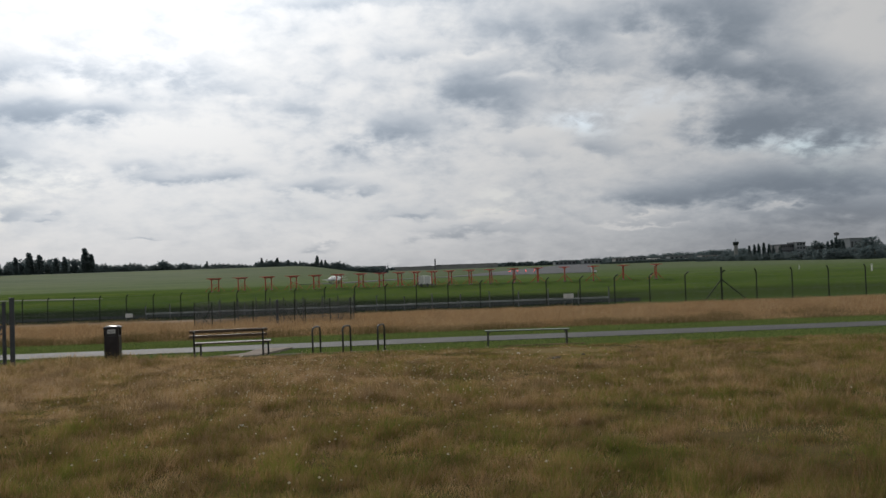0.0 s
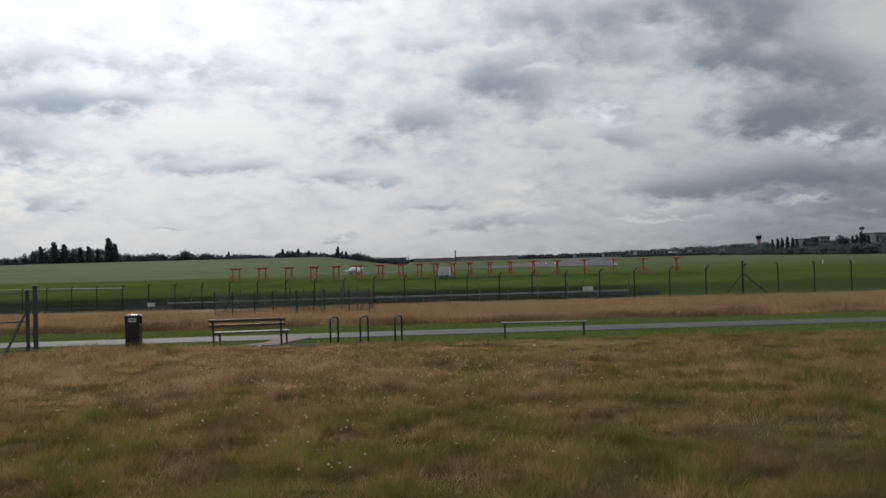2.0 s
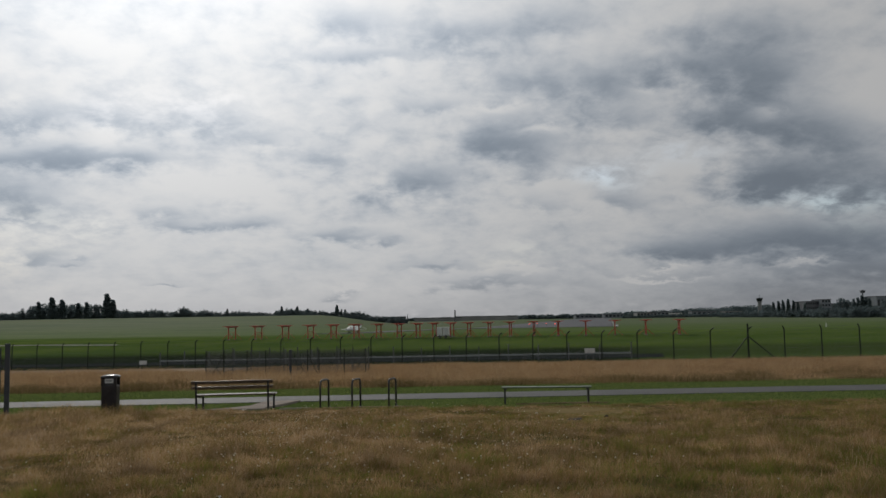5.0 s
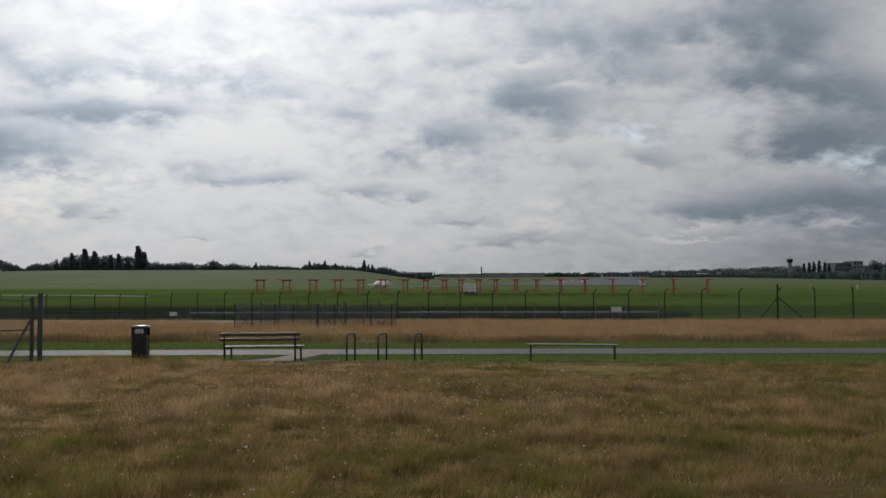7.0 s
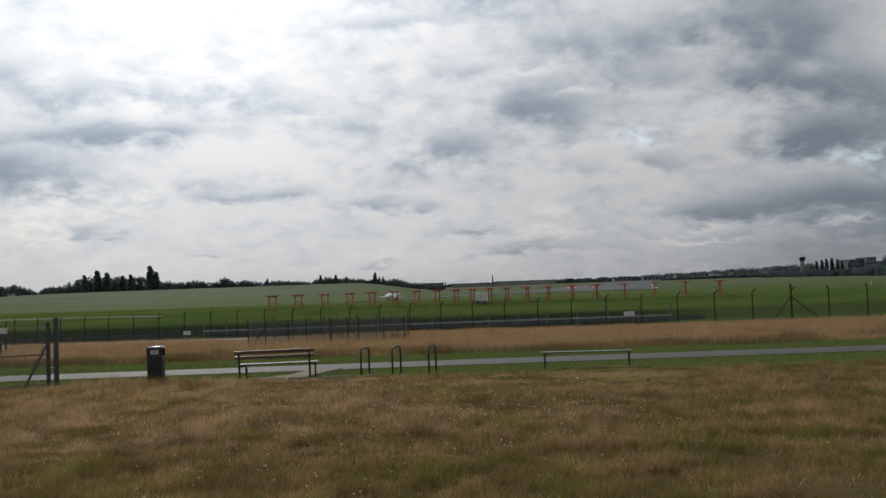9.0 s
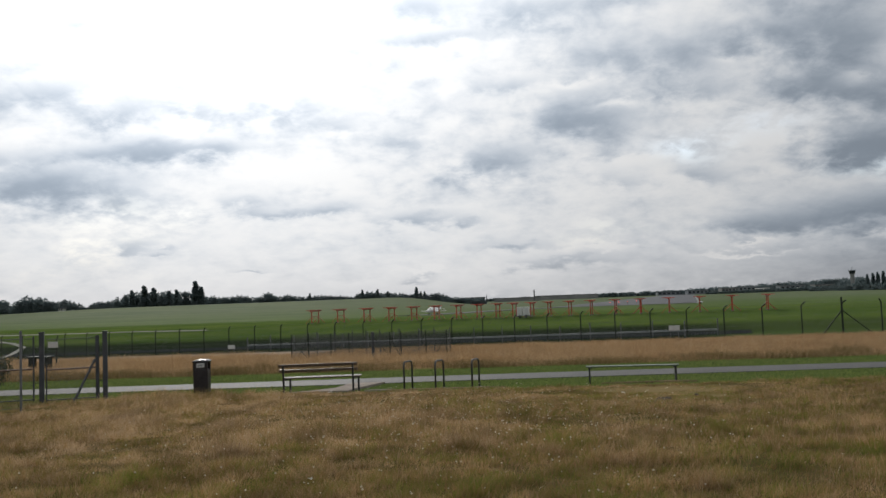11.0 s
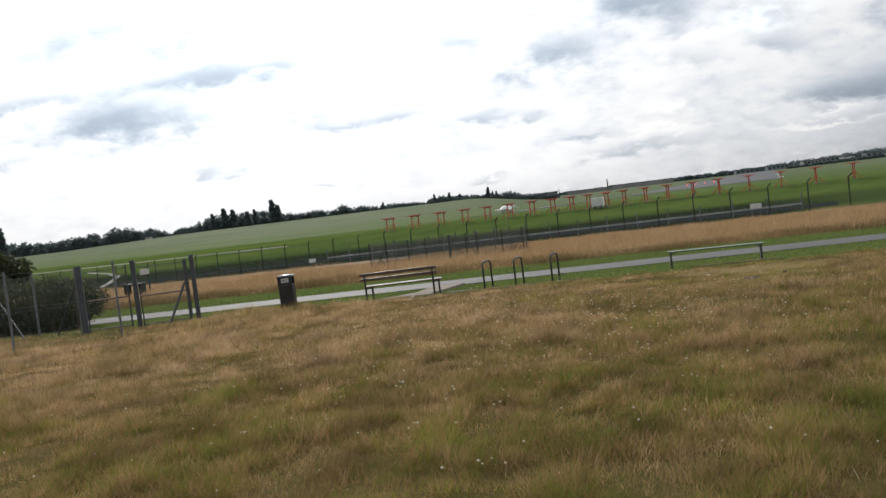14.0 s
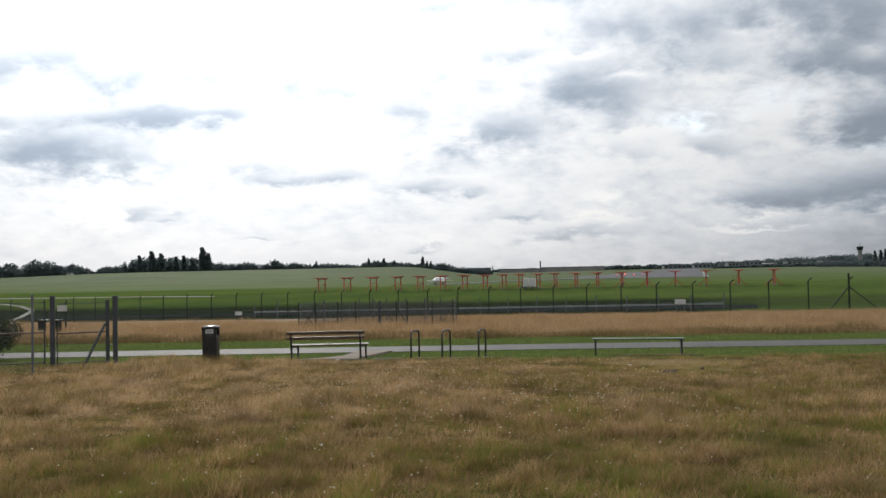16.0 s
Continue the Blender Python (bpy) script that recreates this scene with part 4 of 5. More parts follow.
def control_tower(x, y):
    t = thing("control_tower", "airport control tower with wide glazed cab", "control tower", at=(x, y, gz(x, y)))
    part("shaft", tube(B(), (0, 0, -1), (0, 0, 18.0), 2.4, 2.2, 12), M_BRICK, t)
    cab = part("cab", tube(B(), (0, 0, 18.0), (0, 0, 21.5), 2.9, 3.7, 12), M_GLASS, t)
    part("gallery", tube(B(), (0, 0, 17.2), (0, 0, 18.0), 2.7, 3.0, 12), M_BRICK, cab)
    part("cab_roof", tube(B(), (0, 0, 21.5), (0, 0, 22.3), 4.0, 3.6, 12), M_WALL, cab)
    part("mast", tube(B(), (0, 0, 22.3), (0, 0, 26), 0.25), M_GALV, cab)
    return t


control_tower(405, 1000)


def chimney(x, y, h):
    t = thing("mast", "slender dark mast beyond the airfield", "mast", at=(x, y, gz(x, y)))
    part("shaft", tube(B(), (0, 0, -1), (0, 0, h), 1.0, 0.7), M_ROOF, t)
    return t


chimney(38.6, 1000, 13.5)


def radar_mast(x, y, h):
    t = thing("radar_mast", "slim mast with a round radar head above trees", "mast", at=(x, y, gz(x, y)))
    part("shaft", tube(B(), (0, 0, -1), (0, 0, h - 3), 0.9, 0.7), M_ROOF, t)
    head = part("radar_head", tube(B(), (0, 0, h - 3), (0, 0, h), 2.6, 3.2, 12), M_ROOF, t)
    part("cap", tube(B(), (0, 0, h), (0, 0, h + 0.8), 3.2, 1.2, 12), M_ROOF, head)


radar_mast(531, 1000, 29)


def marker_post(x, y, h):
    t = thing("marker_post", "short white marker post in the airfield grass", "marker post", "white airfield markers", at=(x, y, gz(x, y)))
    part("stem", box(B(), (0, 0, h / 2), (0.12, 0.12, h), None, 0.01), M_WHITE, t)
    part("cap", box(B(), (0, 0, h + 0.03), (0.2, 0.2, 0.08), None, 0.01), M_PLATE, t)


for x, y in ((80.6, 166.2), (57.9, 100.1)):
    marker_post(x, y, 0.75)


def tail_fin(x, y, s):
    """A parked glider seen from behind: a swept white fin over a thin fuselage."""
    t = thing("parked_aircraft", "small white parked aircraft with a swept fin", "aircraft", at=(x, y, gz(x, y)))
    bm = B()
    v = [bm.verts.new((px * s, dy, pz * s)) for px, pz in ((0.0, 0.5), (0.55, 0.5), (-0.35, 2.3), (-0.7, 2.3)) for dy in (-0.06, 0.06)]
    for f in ((0, 2, 3, 1), (2, 4, 5, 3), (4, 6, 7, 5), (6, 0, 1, 7), (0, 6, 4, 2), (1, 3, 5, 7)):
        bm.faces.new([v[i] for i in f])
    bmesh.ops.recalc_face_normals(bm, faces=bm.faces)
    part("fin", bm, M_WHITE, t)
    part("fuselage", tube(B(), (-0.1 * s, 0, 0.5 * s), (1.7 * s, 1.0, 0.45 * s), 0.18 * s, 0.25 * s, 10), M_WHITE, t)
    part("wheel", tube(B(), (0.9 * s, -0.1, 0.15), (0.9 * s, 0.1, 0.15), 0.2 * s, n=10), M_RUBBER, t)


tail_fin(54.2, 237.4, 0.85)


# ---- trees ----
def leaf_cloud(lobes, count, size, seed, mat, flat=1.0):
    """Many small leaf sprays spread through round lobes (x, y, z, rx, ry, rz)."""
    rng = np.random.default_rng(seed)
    weight = np.array([l[3] * l[4] + l[3] * l[5] for l in lobes])
    pick = rng.choice(len(lobes), count, p=weight / weight.sum())
    lob = np.array(lobes)[pick]
    d = rng.normal(size=(count, 3))
    d /= np.linalg.norm(d, axis=1)[:, None]
    r = rng.uniform(0.25, 1.0, count) ** 0.45 * (1 + 0.10 * rng.normal(size=count))
    c = lob[:, :3] + d * lob[:, 3:] * r[:, None]
    s = size * rng.uniform(0.5, 1.4, count)[:, None]
    a = rng.normal(size=(count, 3))
    a /= np.linalg.norm(a, axis=1)[:, None]
    b = np.cross(a, rng.normal(size=(count, 3)))
    b /= np.linalg.norm(b, axis=1)[:, None]
    v = np.stack([c - a * s, c + b * s * 0.9, c + a * s], 1).reshape(-1, 3)
    f = np.arange(3 * count).reshape(-1, 3)
    return raw_mesh("crown", v, f, mat)


def tree(kind, seed, name="tree", label="", group="trees along the airfield edge", leaves=2200, mat=None):
    """A tree about 1 unit high: kind round, tall or wide."""
    rng = random.Random(seed)
    t = thing(name, label, "tree", group)
    bm = B()
    top = 0.9 if kind == "tall" else 0.55
    tube(bm, (0, 0, -0.06), (0, 0, top), 0.028, 0.008, 7)
    for i in range(6):
        a, h = rng.uniform(0, 6.28), rng.uniform(0.2, 0.5)
        reach = 0.10 if kind == "tall" else 0.28
        tube(bm, (0, 0, h), (reach * math.cos(a), reach * math.sin(a), h + rng.uniform(0.15, 0.3)), 0.012, 0.004, 5)
    part("trunk", bm, M_BARK, t)
    lobes = []
    if kind == "tall":
        for i in range(9):
            h = 0.12 + i * 0.095
            w = 0.13 * math.sin(min(1.0, (0.98 - h) * 1.5 + 0.16) * 1.45)
            lobes.append((rng.uniform(-0.02, 0.02), rng.uniform(-0.02, 0.02), h, w, w, 0.10))
    else:
        n = 11 if kind == "round" else 14
        spread = 0.27 if kind == "round" else 0.42
        for i in range(n):
            a, q = rng.uniform(0, 6.28), rng.uniform(0, 1) ** 0.5
            h = rng.uniform(0.16, 0.80 if kind == "round" else 0.62) * (1 - 0.35 * q) + 0.05
            w = rng.uniform(0.13, 0.21)
            lobes.append((spread * q * math.cos(a), spread * q * math.sin(a), h, w, w, w * 0.9))
        for i in range(7):
            a = i * 0.9
            lobes.append((spread * 0.85 * math.cos(a), spread * 0.85 * math.sin(a), 0.13, 0.19, 0.19, 0.15))
        lobes.append((0, 0, 0.80 if kind == "round" else 0.62, 0.15, 0.15, 0.17))
    ob = new("crown", leaf_cloud(lobes, leaves, 0.046 if leaves < 3000 else 0.03, seed, mat or M_FAR_HAZE))
    ob.parent = t
    return t


ROUND, WIDE, TALL = "dark broad-leaved tree in a distant belt", "low spreading dark tree in a distant belt", "tall slender dark poplar above the tree belt"
models = {("round", i): tree("round", 10 + i, label=ROUND) for i in range(3)}
models.update({("wide", i): tree("wide", 20 + i, label=WIDE) for i in range(3)})
models.update({("tall", i): tree("tall", 30 + i, "poplar", TALL, "poplars above the tree belt") for i in range(2)})
used = set()


def plant(kind, x, y, h, rng, girth=0.0):
    key = (kind, rng.randrange(2 if kind == "tall" else 3))
    m = pose(x, y, gz(x, y) - 0.15, 0, 0, rng.uniform(0, 360))
    ob = models[key]
    wide = h * girth if girth else h * rng.uniform(0.9, 1.25)
    if key in used:
        ob = copy_thing(models[key], m)
    else:
        used.add(key)
    ob.matrix_basis = m @ Matrix.Diagonal((wide, wide, h, 1))
    return ob


rng = random.Random(5)
# crest of the near belts: bearing and height of the tree tops along them
WEST_CREST = [(-0.7342, 12.4), (-0.6763, 9.6), (-0.6473, 10.8), (-0.6147, 11.4), (-0.6013, 7.9), (-0.5861, 13.3), (-0.564, 10.8), (-0.5509, 7.9), (-0.5325, 9.1), (-0.5157, 4.9), (-0.5094, 2.2), (-0.4984, 6.1), (-0.4805, 5.8), (-0.467, 8.7), (-0.4529, 10.6), (-0.4424, 12.0), (-0.4164, 11.6), (-0.3837, 11.1), (-0.3739, 9.3), (-0.3609, 7.2), (-0.3412, 6.3), (-0.3182, 6.5), (-0.2986, 4.6), (-0.2906, 6.0), (-0.2833, 8.4), (-0.2761, 6.8), (-0.2709, 4.2), (-0.2603, 6.5), (-0.2511, 4.4), (-0.2193, 4.4), (-0.1928, 3.5), (-0.1783, 2.2)]
MID_CREST = [(-0.1769, 3.0), (-0.1716, 6.1), (-0.1622, 7.5), (-0.1476, 6.7), (-0.133, 5.4), (-0.113, 4.6), (-0.0863, 6.0), (-0.0742, 8.7), (-0.0595, 5.2), (-0.0448, 6.0), (-0.026, 6.4), (-0.0214, 4.7)]
# the wood on the far side of the field: bearing, distance, height
EAST_WOOD = [(0.3796, 820, 5.6), (0.4109, 700, 6.7), (0.4457, 600, 7.0), (0.4805, 540, 7.0), (0.5155, 480, 7.2), (0.5436, 460, 7.7), (0.5773, 440, 8.2)]


def belt(crest, dist, kind, step, deep):
    """A belt of trees whose tops follow the crest."""
    bears, heights = [c[0] for c in crest], [c[1] for c in crest]
    b = bears[0]
    while b < bears[-1]:
        h = float(np.interp(b, bears, heights)) * rng.uniform(0.86, 1.04)
        y = dist * rng.uniform(1.0, deep)
        plant("round" if h > 8 else kind, b * y, y, max(h, 2.0) / (1.0 if h > 8 else 0.82), rng)
        b += step * rng.uniform(0.6, 1.2)


belt([(-0.95, 9.0)] + WEST_CREST, 590, "wide", 0.0058, 1.03)
belt(MID_CREST, 680, "wide", 0.0048, 1.03)
b = 0.36
while b < 0.9:
    bears = [w[0] for w in EAST_WOOD]
    y = float(np.interp(b, bears, [w[1] for w in EAST_WOOD])) * rng.uniform(1.0, 1.08)
    plant("wide", b * y, y, float(np.interp(b, bears, [w[2] for w in EAST_WOOD])) * rng.uniform(1.0, 1.3), rng)
    b += 0.0062 * rng.uniform(0.6, 1.2)
# far belts: bearing from, bearing to, distance, height from and to, kind, step in bearing
BELTS = [(0.40, 0.50, 960, 9, 13, "wide", 0.0075), (0.50, 0.56, 980, 13, 17, "wide", 0.009), (0.57, 0.85, 640, 9, 13, "round", 0.012)]
for b0, b1, dist, h0, h1, kind, step in BELTS:
    b = b0
    while b < b1:
        y = dist * rng.uniform(0.97, 1.05)
        plant(kind, b * y, y, rng.uniform(h0, h1), rng)
        b += step * rng.uniform(0.75, 1.3)


def far_woods():
    """Woods on the skyline, too far off to tell one tree from the next: bearing from and to, distance, height at each end."""
    r = random.Random(15)
    for b0, b1, dist, h0, h1, step in ((-0.06, 0.26, 1500, 4.5, 8.5, 0.0022), (0.22, 0.42, 1400, 9, 18, 0.0022), (0.24, 0.41, 1090, 3.0, 6.0, 0.0026)):
        lobes, b = [], b0
        while b < b1:
            y = dist * r.uniform(0.98, 1.04)
            h = (h0 + (h1 - h0) * (b - b0) / (b1 - b0)) * r.uniform(0.7, 1.1)
            lobes.append((b * y, y, gz(b * y, y) + h * 0.45, h * r.uniform(0.5, 0.8), h * 0.5, h * 0.55))
            b += step * r.uniform(0.6, 1.3)
        ob = new("far_woodland", leaf_cloud(lobes, len(lobes) * 260, dist * 0.0011, 40 + int(dist), M_FAR_HAZE))
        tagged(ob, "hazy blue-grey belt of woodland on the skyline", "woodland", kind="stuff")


far_woods()
# single trees that stand out: bearing, distance, height, girth
POPLARS = [(-0.3718, 585, 17.7, 1.16), (-0.3653, 585, 13.2, 1.6), (-0.4358, 585, 15.7, 1.27), (-0.4241, 585, 13.9, 1.38), (-0.4515, 585, 12.7, 1.15), (-0.4052, 585, 11.3, 1.38), (-0.3954, 585, 12.0, 1.27), (-0.2305, 585, 5.6, 1.15), (-0.1668, 675, 8.4, 1.15), (-0.1482, 675, 8.2, 1.38), (-0.1356, 675, 6.1, 1.84), (-0.1015, 675, 10.1, 1.15), (-0.0963, 675, 6.8, 1.15), (-0.0916, 675, 7.1, 1.15), (-0.0179, 675, 7.5, 0.36), (-0.7502, 330, 16.9, 1.3), (-0.7726, 330, 15.6, 1.3)]
EAST_POPLARS = [(0.4216, 900, 16.1, 0.9), (0.4279, 905, 17.3, 0.9), (0.4334, 900, 17.8, 0.9), (0.4397, 905, 19.0, 0.9), (0.446, 905, 17.6, 0.9), (0.4515, 905, 15.6, 0.9), (0.4598, 905, 14.3, 0.9), (0.5199, 700, 14.8, 0.9), (0.5249, 710, 16.3, 0.9), (0.5299, 700, 18.0, 0.9), (0.5347, 700, 16.5, 0.9), (0.5389, 690, 15.3, 0.9)]
for bear, y, h, girth in POPLARS + EAST_POPLARS:
    plant("tall", bear * y, y, h, rng, girth)
for bear, y, h in [(0.5053, 930, 20.1), (0.5122, 930, 18.0), (0.5656, 600, 15.0), (0.5734, 600, 15.8), (0.5804, 600, 15.7)]:
    plant("round", bear * y, y, h, rng)

big = tree("wide", 77, "tree", "dark rounded tree behind the hedge", "", 12000, M_LEAF)
big.matrix_basis = pose(-53.8, 71, gz(-53.8, 71) - 0.1, 0, 0, 40) @ Matrix.Diagonal((6.2, 5.5, 6.4, 1))


def hedge():
    t = thing("hedge", "dense dark overgrown hedge behind the chain-link fence", "hedge", at=(0, 0, 0))
    r = random.Random(3)
    lobes = []
    for i in range(90):
        x = -16.2 - 11 * (i / 89) + r.uniform(-0.3, 0.3)
        y = 24.6 + r.uniform(-0.9, 1.6) - 0.05 * (x + 16)
        h = r.choice((0.2, 0.4, 0.6, 0.9, 1.25, 1.55))
        lobes.append((x, y, gz(x, y) + h, r.uniform(0.6, 0.85), r.uniform(0.6, 0.9), r.uniform(0.45, 0.62)))
    ob = new("foliage", leaf_cloud(lobes, 120000, 0.05, 8, M_LEAF))
    ob.parent = t
    bm = B()
    for i in range(14):
        x = -16 - 0.75 * i
        tube(bm, (x, 24.8, gz(x, 24.8) - 0.1), (x + r.uniform(-0.4, 0.4), 24.8 + r.uniform(-0.4, 0.4), gz(x, 24.8) + 1.3), 0.05, 0.015, 6)
    part("stems", bm, M_BARK, t)
    return t


hedge()


# ---- grass ----
def blades(name, xs, ys, heights, width, mat, lean, label, category, seed, simple=False):
    """Tapered blades of grass, each bent once; one mesh."""
    rng = np.random.default_rng(seed)
    n = len(xs)
    z = ground_z(xs, ys) - 0.02
    a = rng.uniform(0, 2 * np.pi, n)
    side = np.stack([np.cos(a), np.sin(a), np.zeros(n)], -1) * (width * rng.uniform(0.6, 1.4, n))[:, None]
    b = rng.uniform(0, 2 * np.pi, n)
    bend = np.stack([np.cos(b), np.sin(b), np.zeros(n)], -1) * (heights * lean * rng.uniform(0.2, 1.3, n))[:, None]
    bend[:, 0] += heights * 0.12
    root = np.stack([xs, ys, z], -1)
    up = np.stack([np.zeros(n), np.zeros(n), heights], -1)
    tip = root + up + bend
    if simple:
        v = np.stack([root - side, root + side, tip], 1).reshape(-1, 3)
        f = np.arange(3 * n).reshape(-1, 3)
    else:
        mid = root + up * 0.55 + bend * 0.35
        v = np.stack([root, mid + side, tip, mid - side], 1).reshape(-1, 3)
        f = np.arange(4 * n).reshape(-1, 4)
    return tagged(new(name, raw_mesh(name, v, f, mat)), label, category, kind="stuff")


def scatter(n, x0, x1, y0, y1, seed, bias=1.0):
    rng = np.random.default_rng(seed)
    return rng.uniform(x0, x1, n), y0 + (y1 - y0) * rng.uniform(0, 1, n) ** bias, rng


def patchy(xs, ys, scale, off=0.0):
    return np.array([noise.noise((x * scale + off, y * scale, off)) for x, y in zip(xs.tolist(), ys.tolist())])


def meadow():
    n = 900000
    rng = np.random.default_rng(21)
    ys = rng.uniform(3.4, 22.3, n)
    xs = rng.uniform(-0.86, 0.66, n) * (ys + 1.5)
    low = 1 - 0.4 * smooth(15, 21, ys) * smooth(-6.5, -4.5, xs)
    high = 1 + 0.9 * smooth(17, 20, ys) * smooth(-5.5, -7, xs)
    tuft = np.clip(1 + 1.6 * patchy(xs, ys, 2.2, 4.0) + 0.7 * patchy(xs, ys, 5.0, 2.0), 0.6, 2.2)
    h = np.clip(0.092 + 0.07 * patchy(xs, ys, 0.5), 0.05, 0.17) * rng.uniform(0.5, 1.4, n) * tuft * low * high
    worn = np.exp(-(((xs - 3.7) / 2.2) ** 2 + ((ys - 18.8) / 3.0) ** 2))
    h *= 1 - 0.8 * worn
    near_gate = smooth(17.3, 18.8, ys + 0.42 * (xs + 11.5)) * smooth(-9.6, -10.3, xs)
    h *= 1 - 0.72 * near_gate
    blades("meadow_grass", xs, ys, h, 0.0016 + 0.00026 * ys, M_TURF, 0.75, "patchy meadow grass, green turning straw brown", "grass", 5, True)
    n = 60000
    ys = rng.uniform(4, 22, n)
    xs = rng.uniform(-0.86, 0.66, n) * (ys + 1.5)
    keep = (patchy(xs, ys, 0.45, 7.0) > 0.0) & (np.hypot((xs - 3.7) / 2.2, (ys - 18.8) / 3.0) > 1) & ~((xs < -9.8) & (ys + 0.42 * (xs + 11.5) > 18))
    xs, ys = xs[keep], ys[keep]
    h = rng.uniform(0.08, 0.22, len(xs)) * (1 - 0.5 * smooth(15, 21, ys)) * (0.6 + 0.4 * smooth(5, 10, ys))
    blades("seeding_grass", xs, ys, h, 0.0007 + 0.00013 * ys, M_STRAW, 0.6, "tall dry seeding grass stalks in the meadow", "grass", 6)
    n = 520
    ys = rng.uniform(3.6, 11, n)
    xs = rng.uniform(-0.7, 0.66, n) * (ys + 1.5)
    blades("fallen_stalks", xs, ys, rng.uniform(0.05, 0.11, n), 0.0022, M_STALK, 1.5, "bleached straw stalks bent over in the turf", "grass", 8)


meadow()


def straw_band():
    n = 230000
    xs, ys, rng = scatter(n, -52, 44, 33.3, 66, 31)
    end = 67.2 - 0.27 * xs
    ys = 33.3 + (end - 33.3) * rng.uniform(0, 1, n)
    trodden = (xs < -11 - 1.5 * rng.uniform(0, 1, n)) & (ys + 0.27 * xs > 55.0 + rng.normal(size=n))
    keep = (np.abs(xs) < 0.78 * ys + 2) & ~trodden
    xs, ys = xs[keep], ys[keep]
    p = 0.65 * patchy(xs, ys, 0.16, 3.0) + 0.6 * patchy(xs, ys, 0.5, 6.0)
    h = np.clip(0.36 + 0.40 * p, 0.12, 0.7) * rng.uniform(0.7, 1.25, len(xs)) * (0.45 + 0.55 * smooth(33, 39, ys)) * (1 - 0.45 * smooth(52, 66, ys + 0.27 * xs))
    blades("tall_dry_grass", xs, ys, h, 0.008, M_STRAW, 1.0, "band of tall straw-coloured dry grass", "grass", 9, True)
    n = 42000
    xs, ys, rng = scatter(n, -32, 30, 33.1, 37.2, 37, 1.5)
    ys = ys + 0.5 * patchy(xs, ys, 0.4, 9.0)
    tall = np.clip(0.20 + 0.4 * patchy(xs, ys, 0.4, 2.0), 0.04, 0.46)
    blades("verge_weeds", xs, ys, tall * rng.uniform(0.6, 1.3, len(xs)), 0.008, M_WEED, 0.5, "ragged brown weeds edging the dry grass", "grass", 14, True)
    n = 130000
    xs, ys, rng = scatter(n, -26, 22, 22.0, 33.6, 41)
    gap = np.abs(ys - np.interp(xs, [-26, -12, 0, 12, 70], [27.5, 28.05, 28.5, 28.65, 29.0])) < 1.15
    soil = (np.hypot((xs + 1.5) / 1.5, (ys - 23.5) / 0.4) < 1) | (np.hypot((xs - 4.0) / 1.2, (ys - 23.65) / 0.35) < 1) | ((xs > -6) & (xs < -3.2) & (ys > 22.9) & (ys < 27))
    keep = ~gap & ~soil
    xs, ys = xs[keep], ys[keep]
    blades("verge_grass", xs, ys, rng.uniform(0.04, 0.10, len(xs)), 0.009, M_LAWN, 0.5, "short mown green verge beside the footpath", "grass", 12, True)


straw_band()


def rough_turf():
    rng = np.random.default_rng(61)
    n = 26000
    xs, ys = rng.uniform(-22, -11.2, n), rng.uniform(16.2, 23.5, n)
    keep = ys > 14.6 - 0.42 * (xs + 8) + 0.7 * rng.normal(size=n)
    xs, ys = xs[keep], ys[keep]
    blades("rough_turf", xs, ys, rng.uniform(0.03, 0.12, len(xs)), 0.009, M_ROUGH, 1.0, "rough green turf at the foot of the hedge", "grass", 15)


rough_turf()


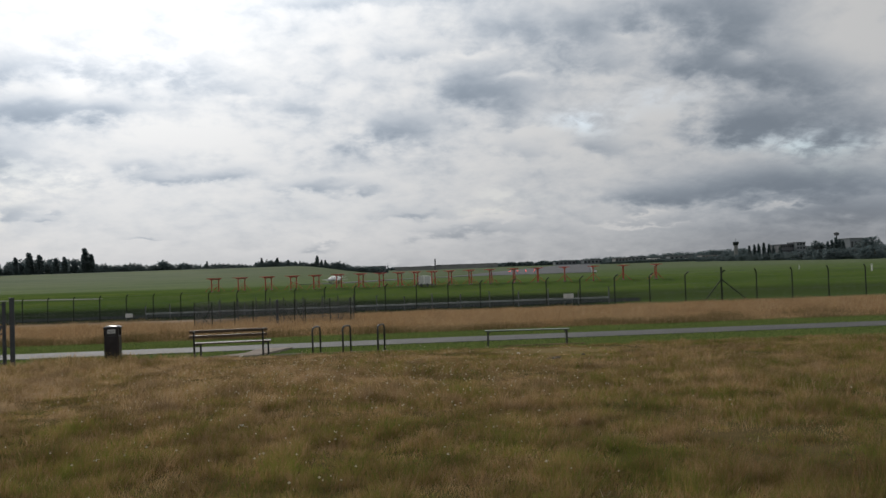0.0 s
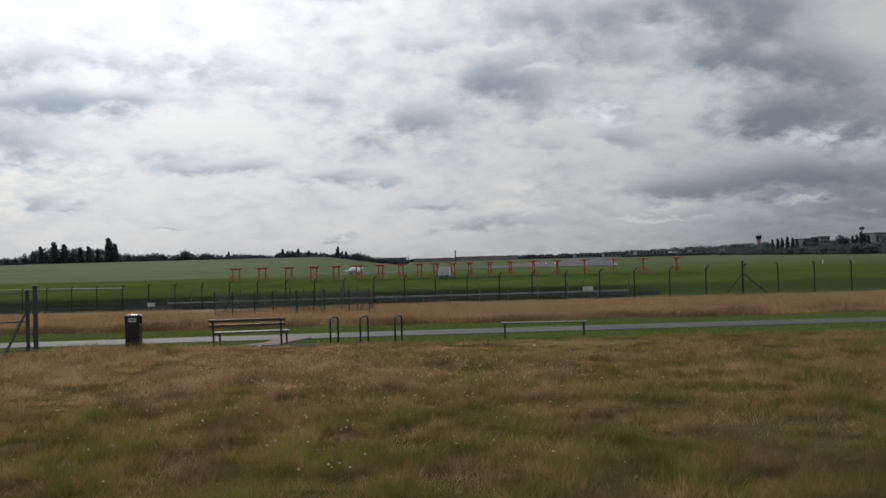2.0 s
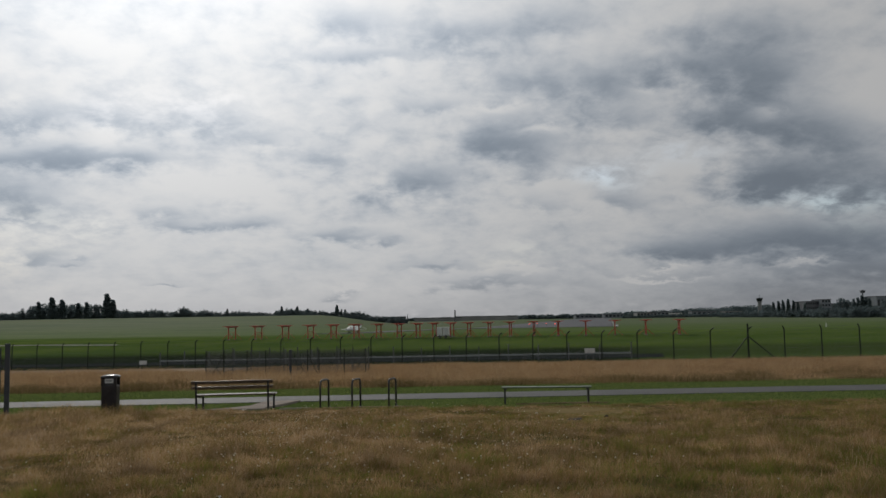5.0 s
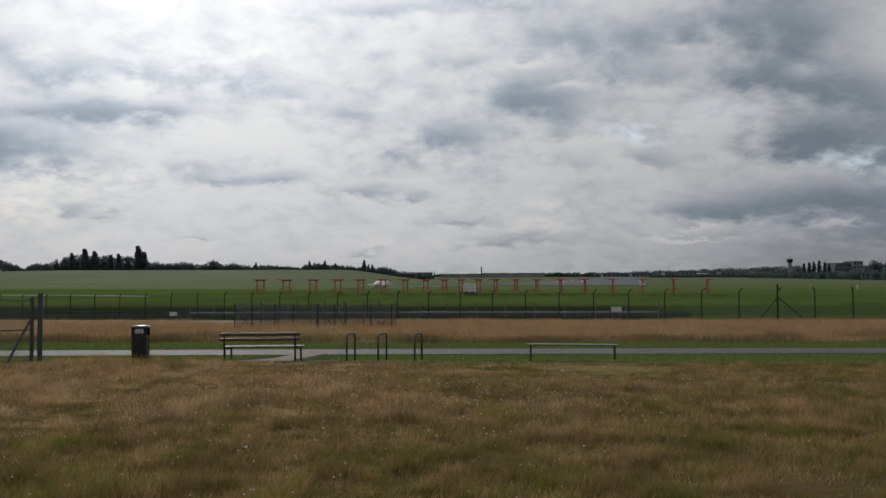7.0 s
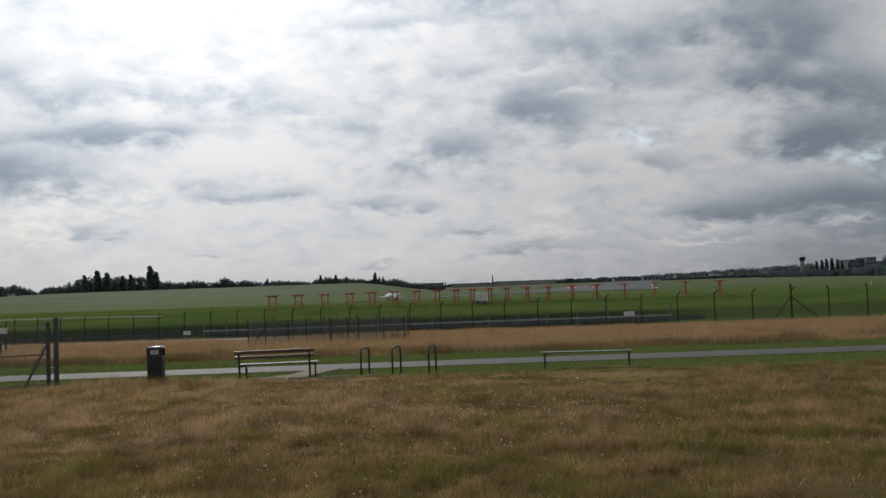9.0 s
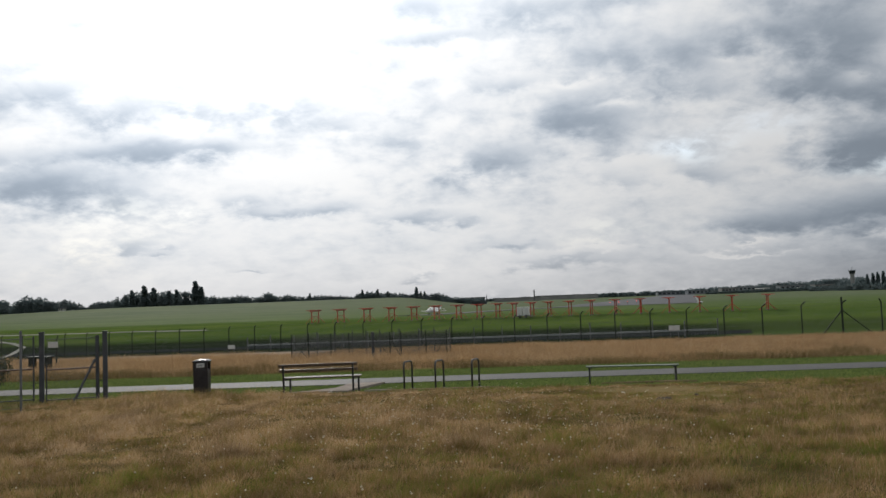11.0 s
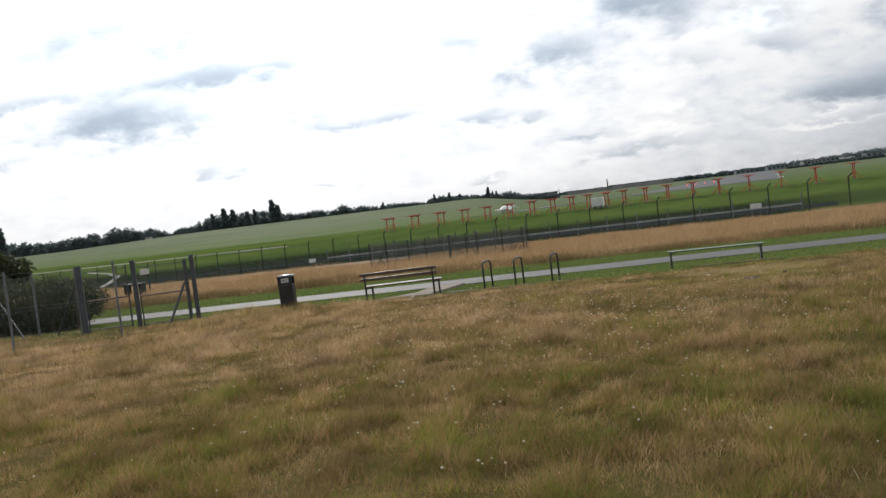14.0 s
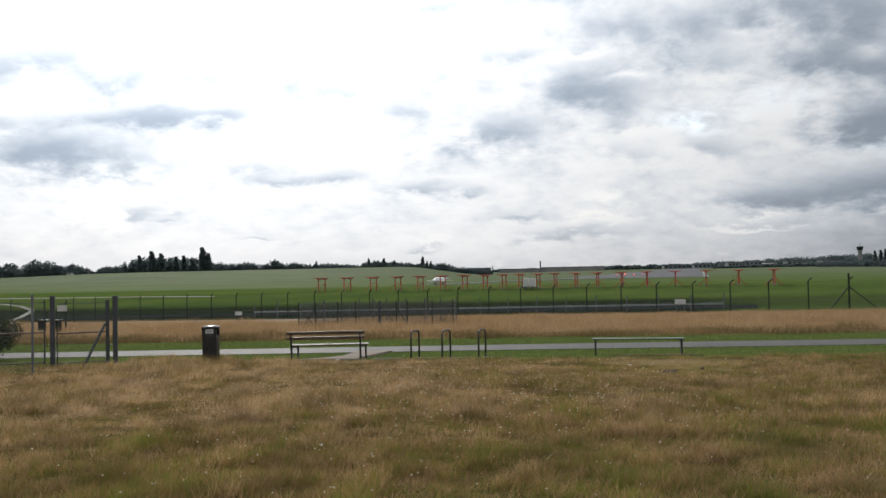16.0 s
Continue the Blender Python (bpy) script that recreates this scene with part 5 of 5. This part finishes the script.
def seed_heads():
    """Clover and daisy heads among the meadow grass."""
    rng = np.random.default_rng(77)
    n = 900
    ys = np.clip(rng.normal(13.0, 3.6, n), 5, 20.5)
    xs = rng.normal(-0.9, 2.3, n)
    z = ground_z(xs, ys) + rng.uniform(0.10, 0.24, n)
    r = rng.uniform(0.006, 0.014, n)
    oct_v = np.array([(1, 0, 0), (0, 1, 0), (-1, 0, 0), (0, -1, 0), (0, 0, 0.8), (0, 0, -0.8)])
    v = (np.stack([xs, ys, z], -1)[:, None] + oct_v[None] * r[:, None, None]).reshape(-1, 3)
    tri = np.array([(0, 1, 4), (1, 2, 4), (2, 3, 4), (3, 0, 4), (1, 0, 5), (2, 1, 5), (3, 2, 5), (0, 3, 5)])
    f = (tri[None] + np.arange(n)[:, None, None] * 6).reshape(-1, 3)
    tagged(new("meadow_flowers", raw_mesh("meadow_flowers", v, f, M_FLOWER)), "scattered pale clover heads in the meadow", "flowers", kind="stuff")


seed_heads()


def paper_scrap(x, y, size, seed):
    """A crumpled scrap of white paper caught in the grass."""
    r = random.Random(seed)
    t = thing("paper_scrap", "crumpled white scrap of litter lying in the grass", "litter", "white scraps of litter", at=(x, y, gz(x, y) + 0.04))
    bm = B()
    grid = [[bm.verts.new((size * (i - 1.5) / 3, size * 0.7 * (j - 1.5) / 3, r.uniform(0.0, 0.45) * size)) for i in range(4)] for j in range(4)]
    for j in range(3):
        for i in range(3):
            bm.faces.new((grid[j][i], grid[j][i + 1], grid[j + 1][i + 1], grid[j + 1][i]))
    bmesh.ops.solidify(bm, geom=bm.faces[:], thickness=0.004)
    part("sheet", bm, M_WHITE, t)


for n, (x, y, size) in enumerate(((2.59, 18.41, 0.08), (-4.46, 21.95, 0.10), (-1.9, 8.6, 0.05), (-2.9, 6.9, 0.05))):
    paper_scrap(x, y, size, n)


def soil_clod(x, y, size, seed):
    """A dark turned-up clod of earth."""
    r = random.Random(seed)
    t = thing("soil_clod", "dark clod of earth on worn dry turf", "clod", "clods of earth on the worn turf", at=(x, y, gz(x, y)))
    bm = B()
    bmesh.ops.create_icosphere(bm, subdivisions=2, radius=size)
    for v in bm.verts:
        v.co = v.co * r.uniform(0.75, 1.2)
        v.co.z *= 0.6
    part("lump", bm, M_CLOD, t)


for n, (x, y, size) in enumerate(((3.10, 17.05, 0.07), (3.26, 17.0, 0.09), (3.18, 17.2, 0.06), (3.38, 14.7, 0.06), (4.0, 17.9, 0.05))):
    soil_clod(x, y, size, 20 + n)
